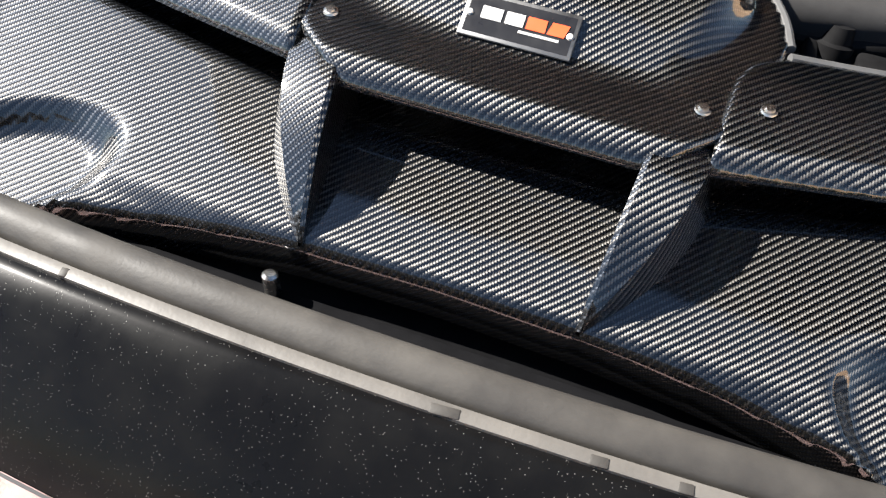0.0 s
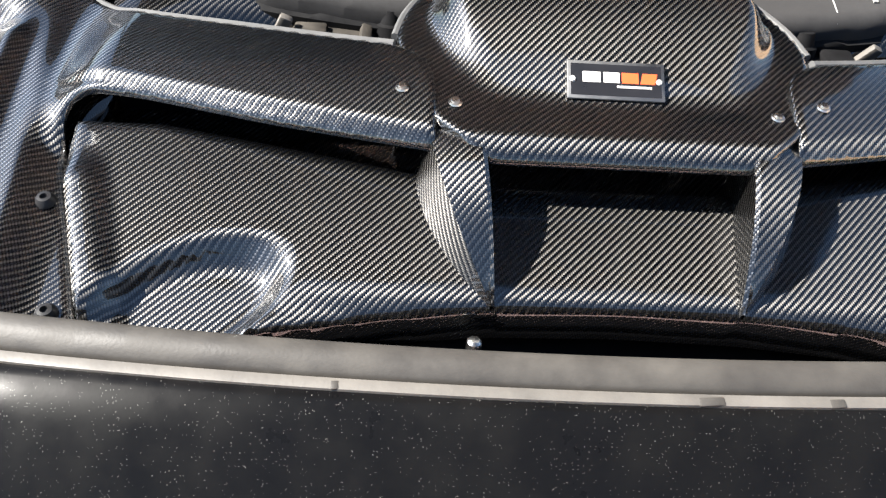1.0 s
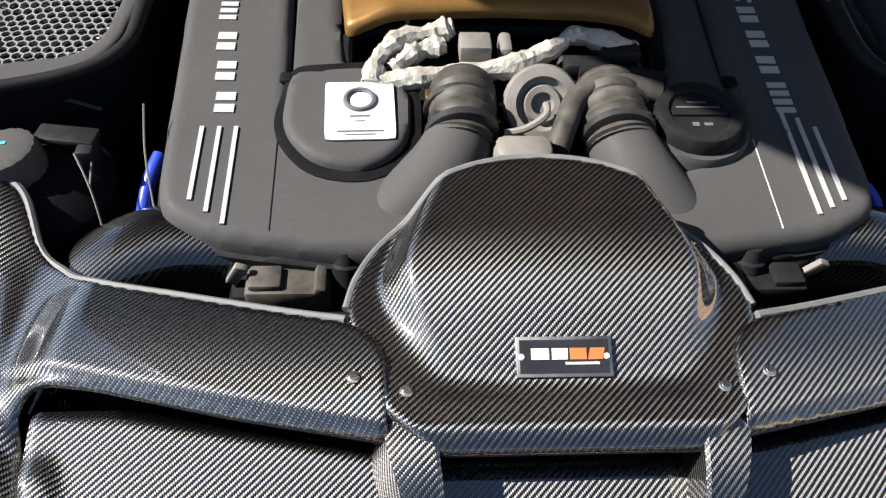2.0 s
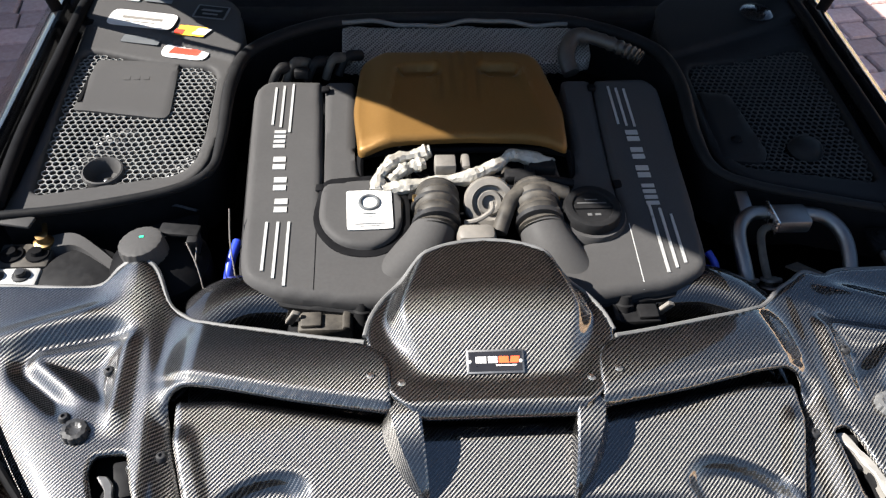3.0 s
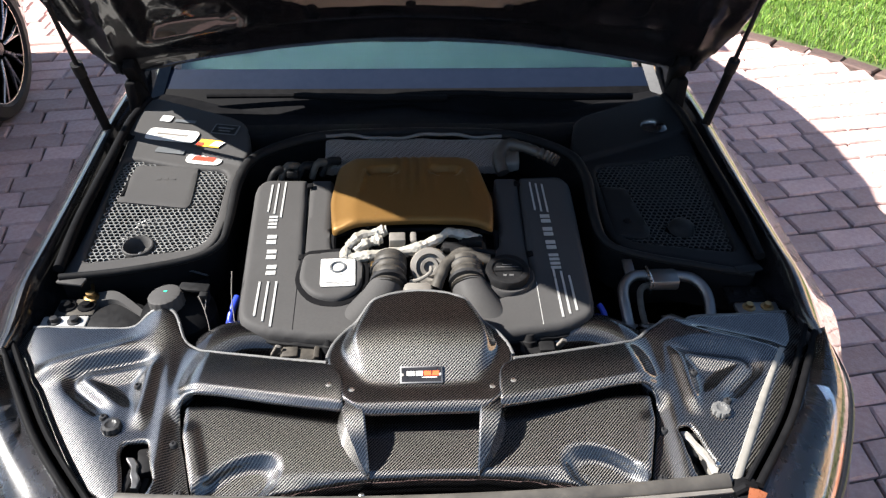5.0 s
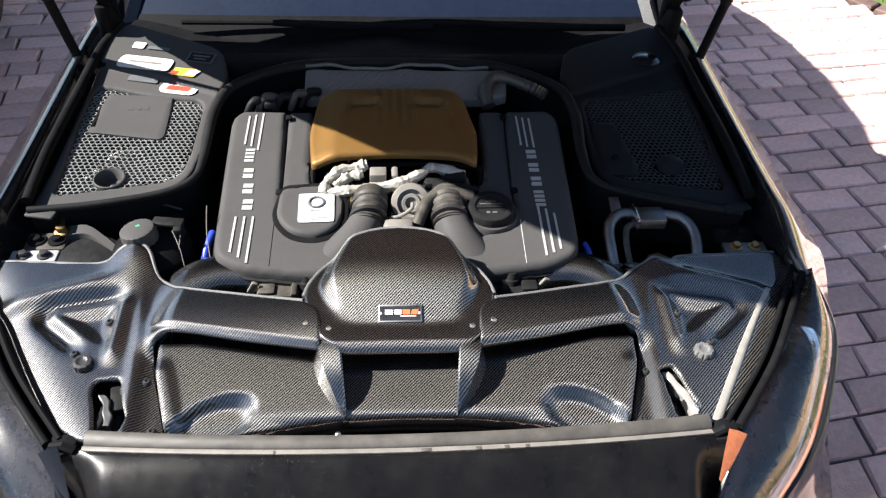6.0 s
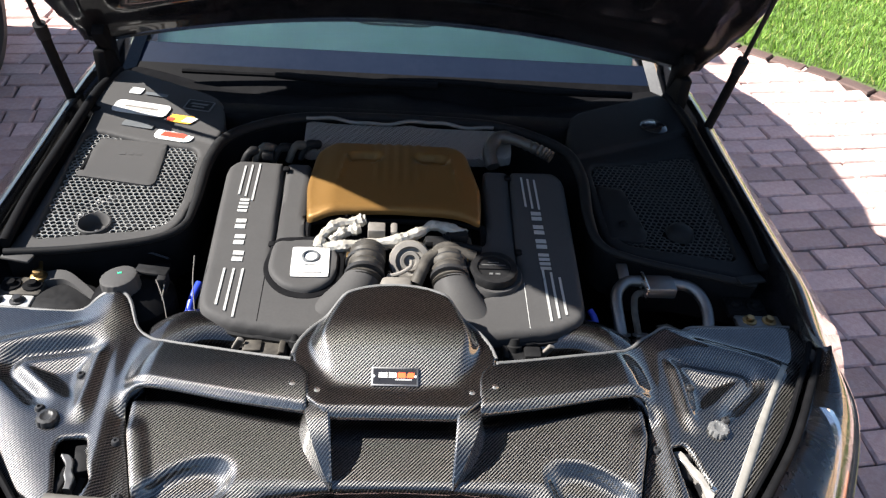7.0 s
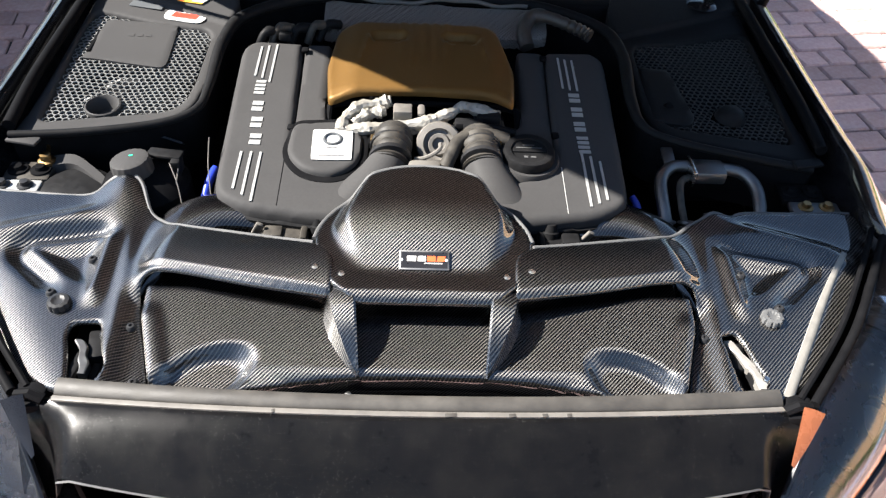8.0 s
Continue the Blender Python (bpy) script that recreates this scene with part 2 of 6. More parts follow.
M_PAVER = surface("red_grey_paver", (0.42, 0.262, 0.238), rough=0.8, second=(0.57, 0.42, 0.392), grain=45, stain=3.0, bump=0.6, bump_scale=120, depth=0.004, island=0.24)
M_PAVER_REST = surface("red_grey_paver_joined", (0.42, 0.262, 0.238), rough=0.8, second=(0.57, 0.42, 0.392), grain=45, stain=3.0, bump=0.6, bump_scale=120, depth=0.004, island=0.24, joined=True)
M_BORDER = surface("dark_brown_border_paver", (0.06, 0.035, 0.03), rough=0.8, second=(0.11, 0.07, 0.06), grain=40, stain=4, bump=0.5, bump_scale=120, depth=0.004, island=0.25)
M_SAND = surface("joint_sand", (0.030, 0.026, 0.024), rough=0.95, second=(0.12, 0.105, 0.09), grain=70, bump=0.6, bump_scale=250, depth=0.003)
M_SOIL = surface("lawn_soil", (0.05, 0.075, 0.02), rough=0.95, second=(0.10, 0.14, 0.035), grain=40, bump=0.6, bump_scale=120, depth=0.01)


def grass_material():
    m, nt, p = base_material("grass_blades")
    geo = nt.nodes.new("ShaderNodeNewGeometry")
    ramp = nt.nodes.new("ShaderNodeValToRGB")
    ramp.color_ramp.elements[0].color = (0.05, 0.13, 0.012, 1)
    ramp.color_ramp.elements[1].color = (0.20, 0.33, 0.045, 1)
    e = ramp.color_ramp.elements.new(0.93)
    e.color = (0.17, 0.29, 0.04, 1)
    ramp.color_ramp.elements[-1].color = (0.42, 0.38, 0.14, 1)
    nt.links.new(geo.outputs["Random Per Island"], ramp.inputs["Fac"])
    nt.links.new(ramp.outputs["Color"], p.inputs["Base Color"])
    p.inputs["Roughness"].default_value = 0.55
    p.inputs["Subsurface Weight"].default_value = 0.0
    return m


def liner_material(name="woven_heat_shield", thread=(0.34, 0.27, 0.215)):
    """Woven heat shield: a fine diagonal mesh of raised thread."""
    m, nt, p = base_material(name)
    L = nt.links
    uv = nt.nodes.new("ShaderNodeUVMap")
    sep = nt.nodes.new("ShaderNodeSeparateXYZ")
    L.new(uv.outputs["UV"], sep.inputs["Vector"])
    a = math_node(nt, "SINE", math_node(nt, "MULTIPLY", math_node(nt, "ADD", sep.outputs["X"], sep.outputs["Y"]), 900.0))
    c = math_node(nt, "SINE", math_node(nt, "MULTIPLY", math_node(nt, "SUBTRACT", sep.outputs["X"], sep.outputs["Y"]), 900.0))
    w = math_node(nt, "MAXIMUM", a, c)
    ramp = nt.nodes.new("ShaderNodeMapRange")
    ramp.inputs["From Min"].default_value = -0.2
    L.new(w, ramp.inputs["Value"])
    mix = nt.nodes.new("ShaderNodeMix")
    mix.data_type = "RGBA"
    mix.inputs["A"].default_value, mix.inputs["B"].default_value = (0.016, 0.014, 0.012, 1), rgb(thread)
    L.new(ramp.outputs["Result"], mix.inputs["Factor"])
    L.new(mix.outputs["Result"], p.inputs["Base Color"])
    p.inputs["Metallic"].default_value, p.inputs["Roughness"].default_value = 0.3, 0.5
    b = node(nt, "ShaderNodeBump", Strength=0.6, Distance=0.001)
    L.new(w, b.inputs["Height"])
    L.new(b.outputs["Normal"], p.inputs["Normal"])
    return m


M_GRASS, M_LINER, M_FIREWALL = grass_material(), liner_material(), liner_material("dark_woven_shield", (0.30, 0.28, 0.26))


# ---- building helpers ----
def base_of(ob):
    at = Vector((0, 0, 0))
    while ob is not None:
        at += ob.location
        ob = ob.parent
    return at


def thing(name, at, label, category, group="", kind=""):
    ob = new(name)
    ob.empty_display_size = 0.05
    ob.location = at
    return tagged(ob, label, category, group, kind)


def finish(bm, material, angle=38.0, to=None):
    """A mesh from a bmesh in world places, moved so that to is its origin, with box-mapped texture places in metres."""
    bm.normal_update()
    uv = bm.loops.layers.uv.new("uv") if not bm.loops.layers.uv else bm.loops.layers.uv[0]
    for f in bm.faces:
        n = f.normal
        for l in f.loops:
            c = l.vert.co
            if abs(n.z) > 0.45 or (abs(n.z) > abs(n.x) and abs(n.z) > abs(n.y)):
                l[uv].uv = (c.x, c.y)
            elif abs(n.y) >= abs(n.x):
                l[uv].uv = (c.x, c.z)
            else:
                l[uv].uv = (c.z, c.y)
        f.smooth = True
    if to is not None:
        bmesh.ops.translate(bm, verts=bm.verts, vec=-Vector(to))
    me = bpy.data.meshes.new("mesh")
    bm.to_mesh(me)
    bm.free()
    me.set_sharp_from_angle(angle=radians(angle))
    me.materials.append(material)
    return me


def part(name, bm, material, parent, label="", angle=38.0):
    me = finish(bm, material, angle, base_of(parent))
    me.name = name
    ob = new(name, me)
    ob.parent = parent
    return tagged(ob, label)


def shared_part(name, me, parent, at, turn=None, label=""):
    """A part on mesh data of its own origin, placed at a world place."""
    ob = new(name, me)
    ob.parent = parent
    ob.location = Vector(at) - base_of(parent)
    if turn is not None:
        ob.rotation_euler = turn
    return tagged(ob, label)


def alone(name, bm, material, label, category, kind="", group="", angle=38.0):
    me = finish(bm, material, angle, (0, 0, 0))
    me.name = name
    return tagged(new(name, me), label, category, group, kind)


def smooth(a, b, x):
    t = np.clip((np.asarray(x, float) - a) / (b - a), 0, 1)
    return t * t * (3 - 2 * t)


def rounded(points, r=0.02, n=5):
    """A closed outline with its corners rounded."""
    pts = [np.array(p, float) for p in points]
    out = []
    for i, p in enumerate(pts):
        rr = r[i] if isinstance(r, (list, tuple)) else r
        a, b = pts[i - 1] - p, pts[(i + 1) % len(pts)] - p
        la, lb = np.linalg.norm(a), np.linalg.norm(b)
        k = min(rr, la * 0.48, lb * 0.48)
        if k < 1e-4:
            out.append(p)
            continue
        s, e = p + a / la * k, p + b / lb * k
        for j in range(n + 1):
            t = j / n
            out.append((1 - t) ** 2 * s + 2 * t * (1 - t) * p + t * t * e)
    return np.array(out)


def spline(points, n=8, closed=False):
    """A smooth curve through points of two or three numbers."""
    p = [np.array(q, float) for q in points]
    out, m = [], len(p)
    for i in range(m if closed else m - 1):
        if closed:
            a, b, c, d = p[i - 1], p[i], p[(i + 1) % m], p[(i + 2) % m]
        else:
            a, b, c, d = p[max(i - 1, 0)], p[i], p[i + 1], p[min(i + 2, m - 1)]
        for j in range(n):
            t = j / n
            out.append(0.5 * (2 * b + (c - a) * t + (2 * a - 5 * b + 4 * c - d) * t * t + (3 * b - a - 3 * c + d) * t**3))
    if not closed:
        out.append(p[-1])
    return np.array(out)


def nearest(q, loops):
    """For places q: signed distance to closed loops (inside the first and outside the rest is positive) and the nearest place on them."""
    best, foot = np.full(len(q), 1e9), np.zeros_like(q)
    inside = np.zeros(len(q), bool)
    for k, loop in enumerate(loops):
        a, b = loop, np.roll(loop, -1, 0)
        hit = np.zeros(len(q), bool)
        for (ax, ay), (bx, by) in zip(a, b):
            cross = ((ay > q[:, 1]) != (by > q[:, 1])) & (q[:, 0] < (bx - ax) * (q[:, 1] - ay) / ((by - ay) or 1e-12) + ax)
            hit ^= cross
            e = np.array([bx - ax, by - ay])
            t = np.clip(((q - (ax, ay)) @ e) / max(e @ e, 1e-12), 0, 1)
            f = np.array([ax, ay]) + t[:, None] * e
            d = np.hypot(*(q - f).T)
            better = d < best
            best[better], foot[better] = d[better], f[better]
        inside = hit if k == 0 else inside & ~hit
    return np.where(inside, best, -best), foot


def plate(outline, step, height, skirt=0.01, r=0.0, holes=(), flip=False):
    """A formed sheet over an outline in plan: its height by a function of x and y, its rim rounded by r and turned down by skirt."""
    outline = np.asarray(outline, float)
    loops = [outline, *[np.asarray(h, float) for h in holes]]
    lo, hi = outline.min(0) - step, outline.max(0) + step
    nx, ny = int((hi[0] - lo[0]) / step) + 2, int((hi[1] - lo[1]) / step) + 2
    gx, gy = np.meshgrid(lo[0] + step * np.arange(nx), lo[1] + step * np.arange(ny), indexing="ij")
    q = np.stack([gx.ravel(), gy.ravel()], 1)
    d, foot = nearest(q, loops)
    ins = (d > step * 0.15).reshape(nx, ny)
    keep = ins[:-1, :-1] | ins[1:, :-1] | ins[:-1, 1:] | ins[1:, 1:]
    q = np.where((d > step * 0.15)[:, None], q, foot)
    d = np.maximum(np.where(d > step * 0.15, d, 0), 0)
    z = np.broadcast_to(np.asarray(height(q[:, 0], q[:, 1]), float), d.shape).copy()
    if r:
        e = np.clip(r - d, 0, r)
        z -= r - np.sqrt(np.maximum(r * r - e * e, 0))
    bm = bmesh.new()
    made = {}

    def vert(i, j):
        k = i * ny + j
        if k not in made:
            made[k] = bm.verts.new((q[k, 0], q[k, 1], z[k]))
        return made[k]

    for i, j in zip(*np.nonzero(keep)):
        bm.faces.new((vert(i, j), vert(i + 1, j), vert(i + 1, j + 1), vert(i, j + 1)))
    bmesh.ops.remove_doubles(bm, verts=bm.verts, dist=step * 0.02)
    bmesh.ops.dissolve_degenerate(bm, edges=bm.edges, dist=step * 0.01)
    if skirt:
        rim = [e for e in bm.edges if e.is_boundary]
        got = bmesh.ops.extrude_edge_only(bm, edges=rim)
        bmesh.ops.translate(bm, verts=[g for g in got["geom"] if isinstance(g, bmesh.types.BMVert)], vec=(0, 0, -skirt))
    bmesh.ops.recalc_face_normals(bm, faces=bm.faces)
    up = sum(f.normal.z * f.calc_area() for f in bm.faces)
    if (up < 0) != flip:
        bmesh.ops.reverse_faces(bm, faces=bm.faces)
    return bm


def tube(path, radius, segs=12, caps=True, bm=None):
    """A round bar along a curve; radius may be a function of the part of the way gone."""
    bm = bm or bmesh.new()
    p = [Vector(q) for q in path]
    up = Vector((0.13, 0.21, 0.97)).normalized()
    rings = []
    for i, c in enumerate(p):
        t = (p[min(i + 1, len(p) - 1)] - p[max(i - 1, 0)]).normalized()
        side = up.cross(t)
        if side.length < 1e-3:
            side = Vector((1, 0, 0)).cross(t)
        side.normalize()
        over = t.cross(side)
        up = over
        rr = radius(i / (len(p) - 1)) if callable(radius) else radius
        rings.append([bm.verts.new(c + rr * (math.cos(a) * side + math.sin(a) * over)) for a in (2 * math.pi * k / segs for k in range(segs))])
    for a, b in zip(rings, rings[1:]):
        for k in range(segs):
            bm.faces.new((a[k], a[(k + 1) % segs], b[(k + 1) % segs], b[k]))
    if caps:
        bm.faces.new(rings[0][::-1])
        bm.faces.new(rings[-1])
    bmesh.ops.recalc_face_normals(bm, faces=bm.faces)
    return bm


def lathe(profile, segs=28, m=None, bm=None, teeth=0, tooth=0.0):
    """A turned form from (radius, height) pairs about z, set at the pose m; teeth cut flutes into its side."""
    bm = bm or bmesh.new()
    rings, fresh = [], []
    for r, z in profile:
        ring = []
        for k in range(segs):
            a = 2 * math.pi * k / segs
            rr = r * (1 - tooth * (0.5 + 0.5 * math.cos(teeth * a)) ** 4) if teeth else r
            ring.append(bm.verts.new((rr * math.cos(a), rr * math.sin(a), z)))
        rings.append(ring)
        fresh += ring
    for a, b in zip(rings, rings[1:]):
        for k in range(segs):
            bm.faces.new((a[k], a[(k + 1) % segs], b[(k + 1) % segs], b[k]))
    for ring in (rings[0], rings[-1]):
        if (ring[0].co - ring[segs // 2].co).length > 1e-4:
            bm.faces.new(ring)
    bmesh.ops.remove_doubles(bm, verts=fresh, dist=1e-6)
    fresh = [v for v in fresh if v.is_valid]
    if m is not None:
        bmesh.ops.transform(bm, matrix=m, verts=fresh)
    bmesh.ops.recalc_face_normals(bm, faces=bm.faces)
    return bm


def block(centre, size, bevel=0.003, m=None, bm=None, taper=1.0):
    """A box with bevelled edges; taper narrows its top."""
    one = bmesh.new()
    bmesh.ops.create_cube(one, size=1.0)
    for v in one.verts:
        k = taper if v.co.z > 0 else 1.0
        v.co = Vector((v.co.x * size[0] * k, v.co.y * size[1] * k, v.co.z * size[2]))
    if bevel:
        bmesh.ops.bevel(one, geom=one.edges[:], offset=bevel, segments=2, affect="EDGES", profile=0.5)
    place = Matrix.Translation(centre) @ (m or Matrix.Identity(4))
    bmesh.ops.transform(one, matrix=place, verts=one.verts)
    if bm is None:
        return one
    me = bpy.data.meshes.new("piece")
    one.to_mesh(me)
    one.free()
    bm.from_mesh(me)
    bpy.data.meshes.remove(me)
    return bm


def loft(sections, closed=False, caps=False, bm=None):
    """A skin over rows of places, all with the same number of places."""
    bm = bm or bmesh.new()
    rows = [[bm.verts.new(tuple(p)) for p in s] for s in sections]
    n = len(rows[0])
    for a, b in zip(rows, rows[1:]):
        for k in range(n if closed else n - 1):
            bm.faces.new((a[k], a[(k + 1) % n], b[(k + 1) % n], b[k]))
    if caps:
        bm.faces.new(rows[0])
        bm.faces.new(rows[-1])
    bmesh.ops.recalc_face_normals(bm, faces=bm.faces)
    return bm


def moved(bm, m):
    bmesh.ops.transform(bm, matrix=m, verts=bm.verts)
    return bm


def mirror_x(points):
    return [(-p[0], *p[1:]) for p in points][::-1]

# ---- ground ----
LAWN_EDGE = spline([(-0.5, 7.6), (0.7, 5.75), (1.5, 4.82), (2.2, 4.13), (2.45, 3.90), (2.70, 3.67), (3.2, 2.95), (3.7, 1.7), (3.95, 0.0), (3.9, -3.0), (3.9, -8.0)], 10)


def beyond_edge(x, y):
    """How far a place lies on the lawn's side of the border."""
    d = np.hypot(LAWN_EDGE[:, 0] - x, LAWN_EDGE[:, 1] - y)
    i = int(d.argmin())
    a, b = LAWN_EDGE[max(i - 1, 0)], LAWN_EDGE[min(i + 1, len(LAWN_EDGE) - 1)]
    t = (b - a) / np.linalg.norm(b - a)
    return float((LAWN_EDGE[i][0] - x) * t[1] - (LAWN_EDGE[i][1] - y) * t[0])


bm = bmesh.new()
bm.faces.new([bm.verts.new(p) for p in ((-600, -600, -0.02), (600, -600, -0.02), (600, 600, -0.02), (-600, 600, -0.02))])
ground = alone("ground", bm, M_SAND, "sandy bed under the block paving", "ground", "structure")

lawn = thing("lawn", (6, 4, 0), "sunlit green lawn beyond the paved drive", "lawn", kind="structure")
bm = bmesh.new()
edge = [bm.verts.new((x, y, -0.006)) for x, y in LAWN_EDGE]
far = [bm.verts.new((x, y, -0.006)) for x, y in ((40, -8), (40, 40), (-20, 40), (-20, 9))]
bm.faces.new(edge + far)
bmesh.ops.recalc_face_normals(bm, faces=bm.faces)
part("soil", bm, M_SOIL, lawn)


def grass_blades():
    rng = np.random.default_rng(5)
    verts, faces = [], []
    count = 0
    while count < 90000:
        x, y = rng.uniform(1.2, 6.2), rng.uniform(2.5, 8.0)
        if x + y > 11.5 or beyond_edge(x, y) < 0.03:
            continue
        far_off = max(0.0, math.hypot(x - 2.5, y - 4.0) - 1.6)
        if rng.random() < far_off * 0.22:
            continue
        count += 1
        h, w, a = rng.uniform(0.022, 0.055), rng.uniform(0.0016, 0.0034), rng.uniform(0, 2 * math.pi)
        lean = rng.normal(0, 0.45, 2) * h
        dx, dy = w * math.cos(a), w * math.sin(a)
        k = len(verts)
        verts += [(x - dx, y - dy, -0.006), (x + dx, y + dy, -0.006), (x + dx * 0.7 + lean[0] * 0.4, y + dy * 0.7 + lean[1] * 0.4, h * 0.6),
                  (x - dx * 0.7 + lean[0] * 0.4, y - dy * 0.7 + lean[1] * 0.4, h * 0.6), (x + lean[0], y + lean[1], h * 0.95)]
        faces += [(k, k + 1, k + 2, k + 3), (k + 3, k + 2, k + 4)]
    me = bpy.data.meshes.new("grass")
    me.from_pydata(verts, [], faces)
    me.materials.append(M_GRASS)
    return me


tagged(new("grass", grass_blades()), "bright green uncut lawn grass in sun", "grass", kind="stuff")


# ---- the car ----
car = thing("car", (0, 1.5, 0), "black saloon car with its bonnet propped open on the drive", "car")


def fender_section(y, s):
    """A cut through the front wing and door at y: from the inner gutter over the shoulder down to the sill."""
    inn = 0.762 - 0.012 * float(smooth(1.2, 1.6, y))
    top = 0.918 + 0.03 * float(smooth(0.6, 1.5, y)) - 0.035 * float(smooth(0.62, 0.46, y))
    out = 0.928 - 0.085 * float(smooth(0.62, 0.22, y)) + 0.012 * math.exp(-((y - 0.85) / 0.35) ** 2)
    q = float(smooth(0.50, 0.40, y))
    inn += q * (float(np.interp(y, (0.02, 0.118, 0.222, 0.35, 0.455), (0.575, 0.680, 0.748, 0.797, 0.772))) - inn)
    top += q * (float(np.interp(y, (0.02, 0.118, 0.222, 0.35, 0.455), (0.675, 0.745, 0.782, 0.822, 0.870))) - top)
    w = 1 - 0.55 * q
    out = inn + max(0.05, (out - inn) * (1 - 0.3 * q))
    row = [(inn - 0.030 * w, top - 0.075), (inn - 0.012 * w, top - 0.050), (inn - 0.010 * w, top - 0.008), (inn - 0.002, top), (inn + 0.006, top - 0.002),
           (inn + 0.019 * w, top - 0.011), (inn + 0.040 * w, top - 0.034), (inn + 0.070 * w, top - 0.076), (out - 0.034 * w, top - 0.14), (out, top - 0.25), (out - 0.004, top - 0.36),
           (out - 0.012, min(0.42, top - 0.40)), (out - 0.045, 0.24)]
    return [(s * x, y, z) for x, z in row]


ARCH = (0.86, 0.345, 0.37)
for s, side in ((-1, "left"), (1, "right")):
    ys = np.concatenate([np.linspace(0.03, 1.5, 56), np.linspace(1.6, 4.3, 20)])
    bm = loft([fender_section(float(y), s) for y in ys])
    for v in [v for v in bm.verts if math.hypot(v.co.y - ARCH[0], v.co.z - ARCH[1]) < ARCH[2] and abs(v.co.x) > 0.8]:
        d = Vector((0, v.co.y - ARCH[0], v.co.z - ARCH[1]))
        v.co.y, v.co.z = ARCH[0] + d.y / max(d.length, 1e-3) * ARCH[2], ARCH[1] + d.z / max(d.length, 1e-3) * ARCH[2]
    part("fender", bm, M_BLACK_PAINT, car, "glossy black front wing and flank", angle=50)
    # the wheel arch's dark lining and the wheel
    wheel = part("wheel", lathe([(0.335, -0.11), (0.345, -0.09), (0.345, 0.09), (0.335, 0.11), (0.25, 0.115), (0.24, 0.09)], 48,
                                pose(s * 0.80, 0.86, 0.345, 0, 90, 0)), M_TYRE, car)
    bm = bmesh.new()
    for k in range(10):
        a = 2 * math.pi * k / 10
        block((s * 0.885, 0.86 + 0.13 * math.cos(a), 0.345 + 0.13 * math.sin(a)), (0.02, 0.22, 0.025), 0.004, pose(0, 0, 0, math.degrees(a), 0, 0), bm)
    part("rim", bm, M_RIM, wheel)
    # the gutter, its drain channel and the inner wing
    rows = []
    for y in np.linspace(0.36, 1.42, 30):
        e = fender_section(float(y), s)[0]
        x, z = abs(e[0]), e[2]
        rows.append([(s * x, y, z), (s * (x - 0.012), y, z - 0.012), (s * (x - 0.028), y, z - 0.010), (s * (x - 0.034), y, z - 0.03), (s * (x - 0.045), y, 0.60), (s * (x - 0.2), y, 0.52)])
    part("inner_wing", loft(rows), M_DARK, car, "black inner wing panel")

# the engine bay's floor and bulkhead
bm = block((0, 0.66, 0.50), (1.5, 1.2, 0.04), 0.005)
part("undertray", bm, M_DARK, car)
bm = block((0, 1.17, 0.75), (1.46, 0.06, 0.36), 0.01)
part("bulkhead", bm, M_DARK, car)
bm = block((0, 0.135, 0.69), (1.02, 0.05, 0.20), 0.012)
block((0, 0.128, 0.792), (0.94, 0.05, 0.018), 0.004, None, bm)
part("radiator_support", bm, M_DARK, car)

# front panel under the bonnet's edge, arched, with the rubber strip along its top
def lip(x):
    """The panel's top edge: how far back and how high it lies at x."""
    k = (abs(x) / 0.5) ** 2
    return 0.080 + 0.045 * k, 0.868 - 0.038 * k


def mouth(x):
    """The panel's lower edge, over the grille's opening: its forward place and height at x."""
    k, side = (abs(x) / 0.46) ** 2, float(smooth(0.452, 0.50, abs(x)))
    return -0.016 + 0.045 * k + 0.020 * side, 0.790 + 0.010 * k - 0.10 * side


def nose_rows():
    rows = []
    for x in np.linspace(-0.535, 0.525, 71):
        (y0, z0), (y1, z1) = lip(x), mouth(x)
        row = [(x, y0 + 0.010, z0 - 0.008), (x, y0 + 0.001, z0)]
        row += [(x, y0 + (y1 - y0) * t**0.75, z0 + (z1 - z0) * t**1.25) for t in np.linspace(0.04, 1.0, 12)]
        rows.append(row + [(x, y1 + 0.004, z1 - 0.006), (x, y1 + 0.020, z1 - 0.006)])
    return rows


nose = part("nose_panel", loft(nose_rows()), M_DUSTY_PAINT, car, "dusty black painted nose panel speckled with grit", angle=50)
for sx in (-1, 1):
    # the turned end flanges; a warm reflection is painted amber on the right one
    bm = loft([[(sx * 0.521, 0.124, 0.843), (sx * 0.534, 0.119, 0.844), (sx * 0.547, 0.113, 0.842)], [(sx * 0.506, 0.088, 0.822), (sx * 0.514, 0.085, 0.822), (sx * 0.522, 0.081, 0.818)],
               [(sx * 0.494, 0.058, 0.803), (sx * 0.496, 0.056, 0.802), (sx * 0.498, 0.055, 0.799)]])
    part("end_flange", bm, M_AMBER if sx > 0 else M_BLACK_PAINT, car, "black corner flange with a warm reflection painted amber" if sx > 0 else "black corner flange")
rows = []
for x in np.linspace(-0.49, 0.49, 41):
    y1, z1 = mouth(x)
    rows.append([(x, y1 - 0.0005, z1 + 0.0005), (x, y1 - 0.0025, z1 - 0.0015), (x, y1 - 0.0005, z1 - 0.0035)])
part("mouth_trim", loft(rows), M_EDGE, nose, "thin grey line round the grille mouth")
bm = bmesh.new()
for i in range(7):
    block((0, 0.06, 0.665 - i * 0.05), (0.90, 0.012, 0.018), 0.003, None, bm)
block((0, 0.12, 0.55), (1.0, 0.02, 0.34), 0.004, None, bm)
part("grille", bm, M_DARK, car)
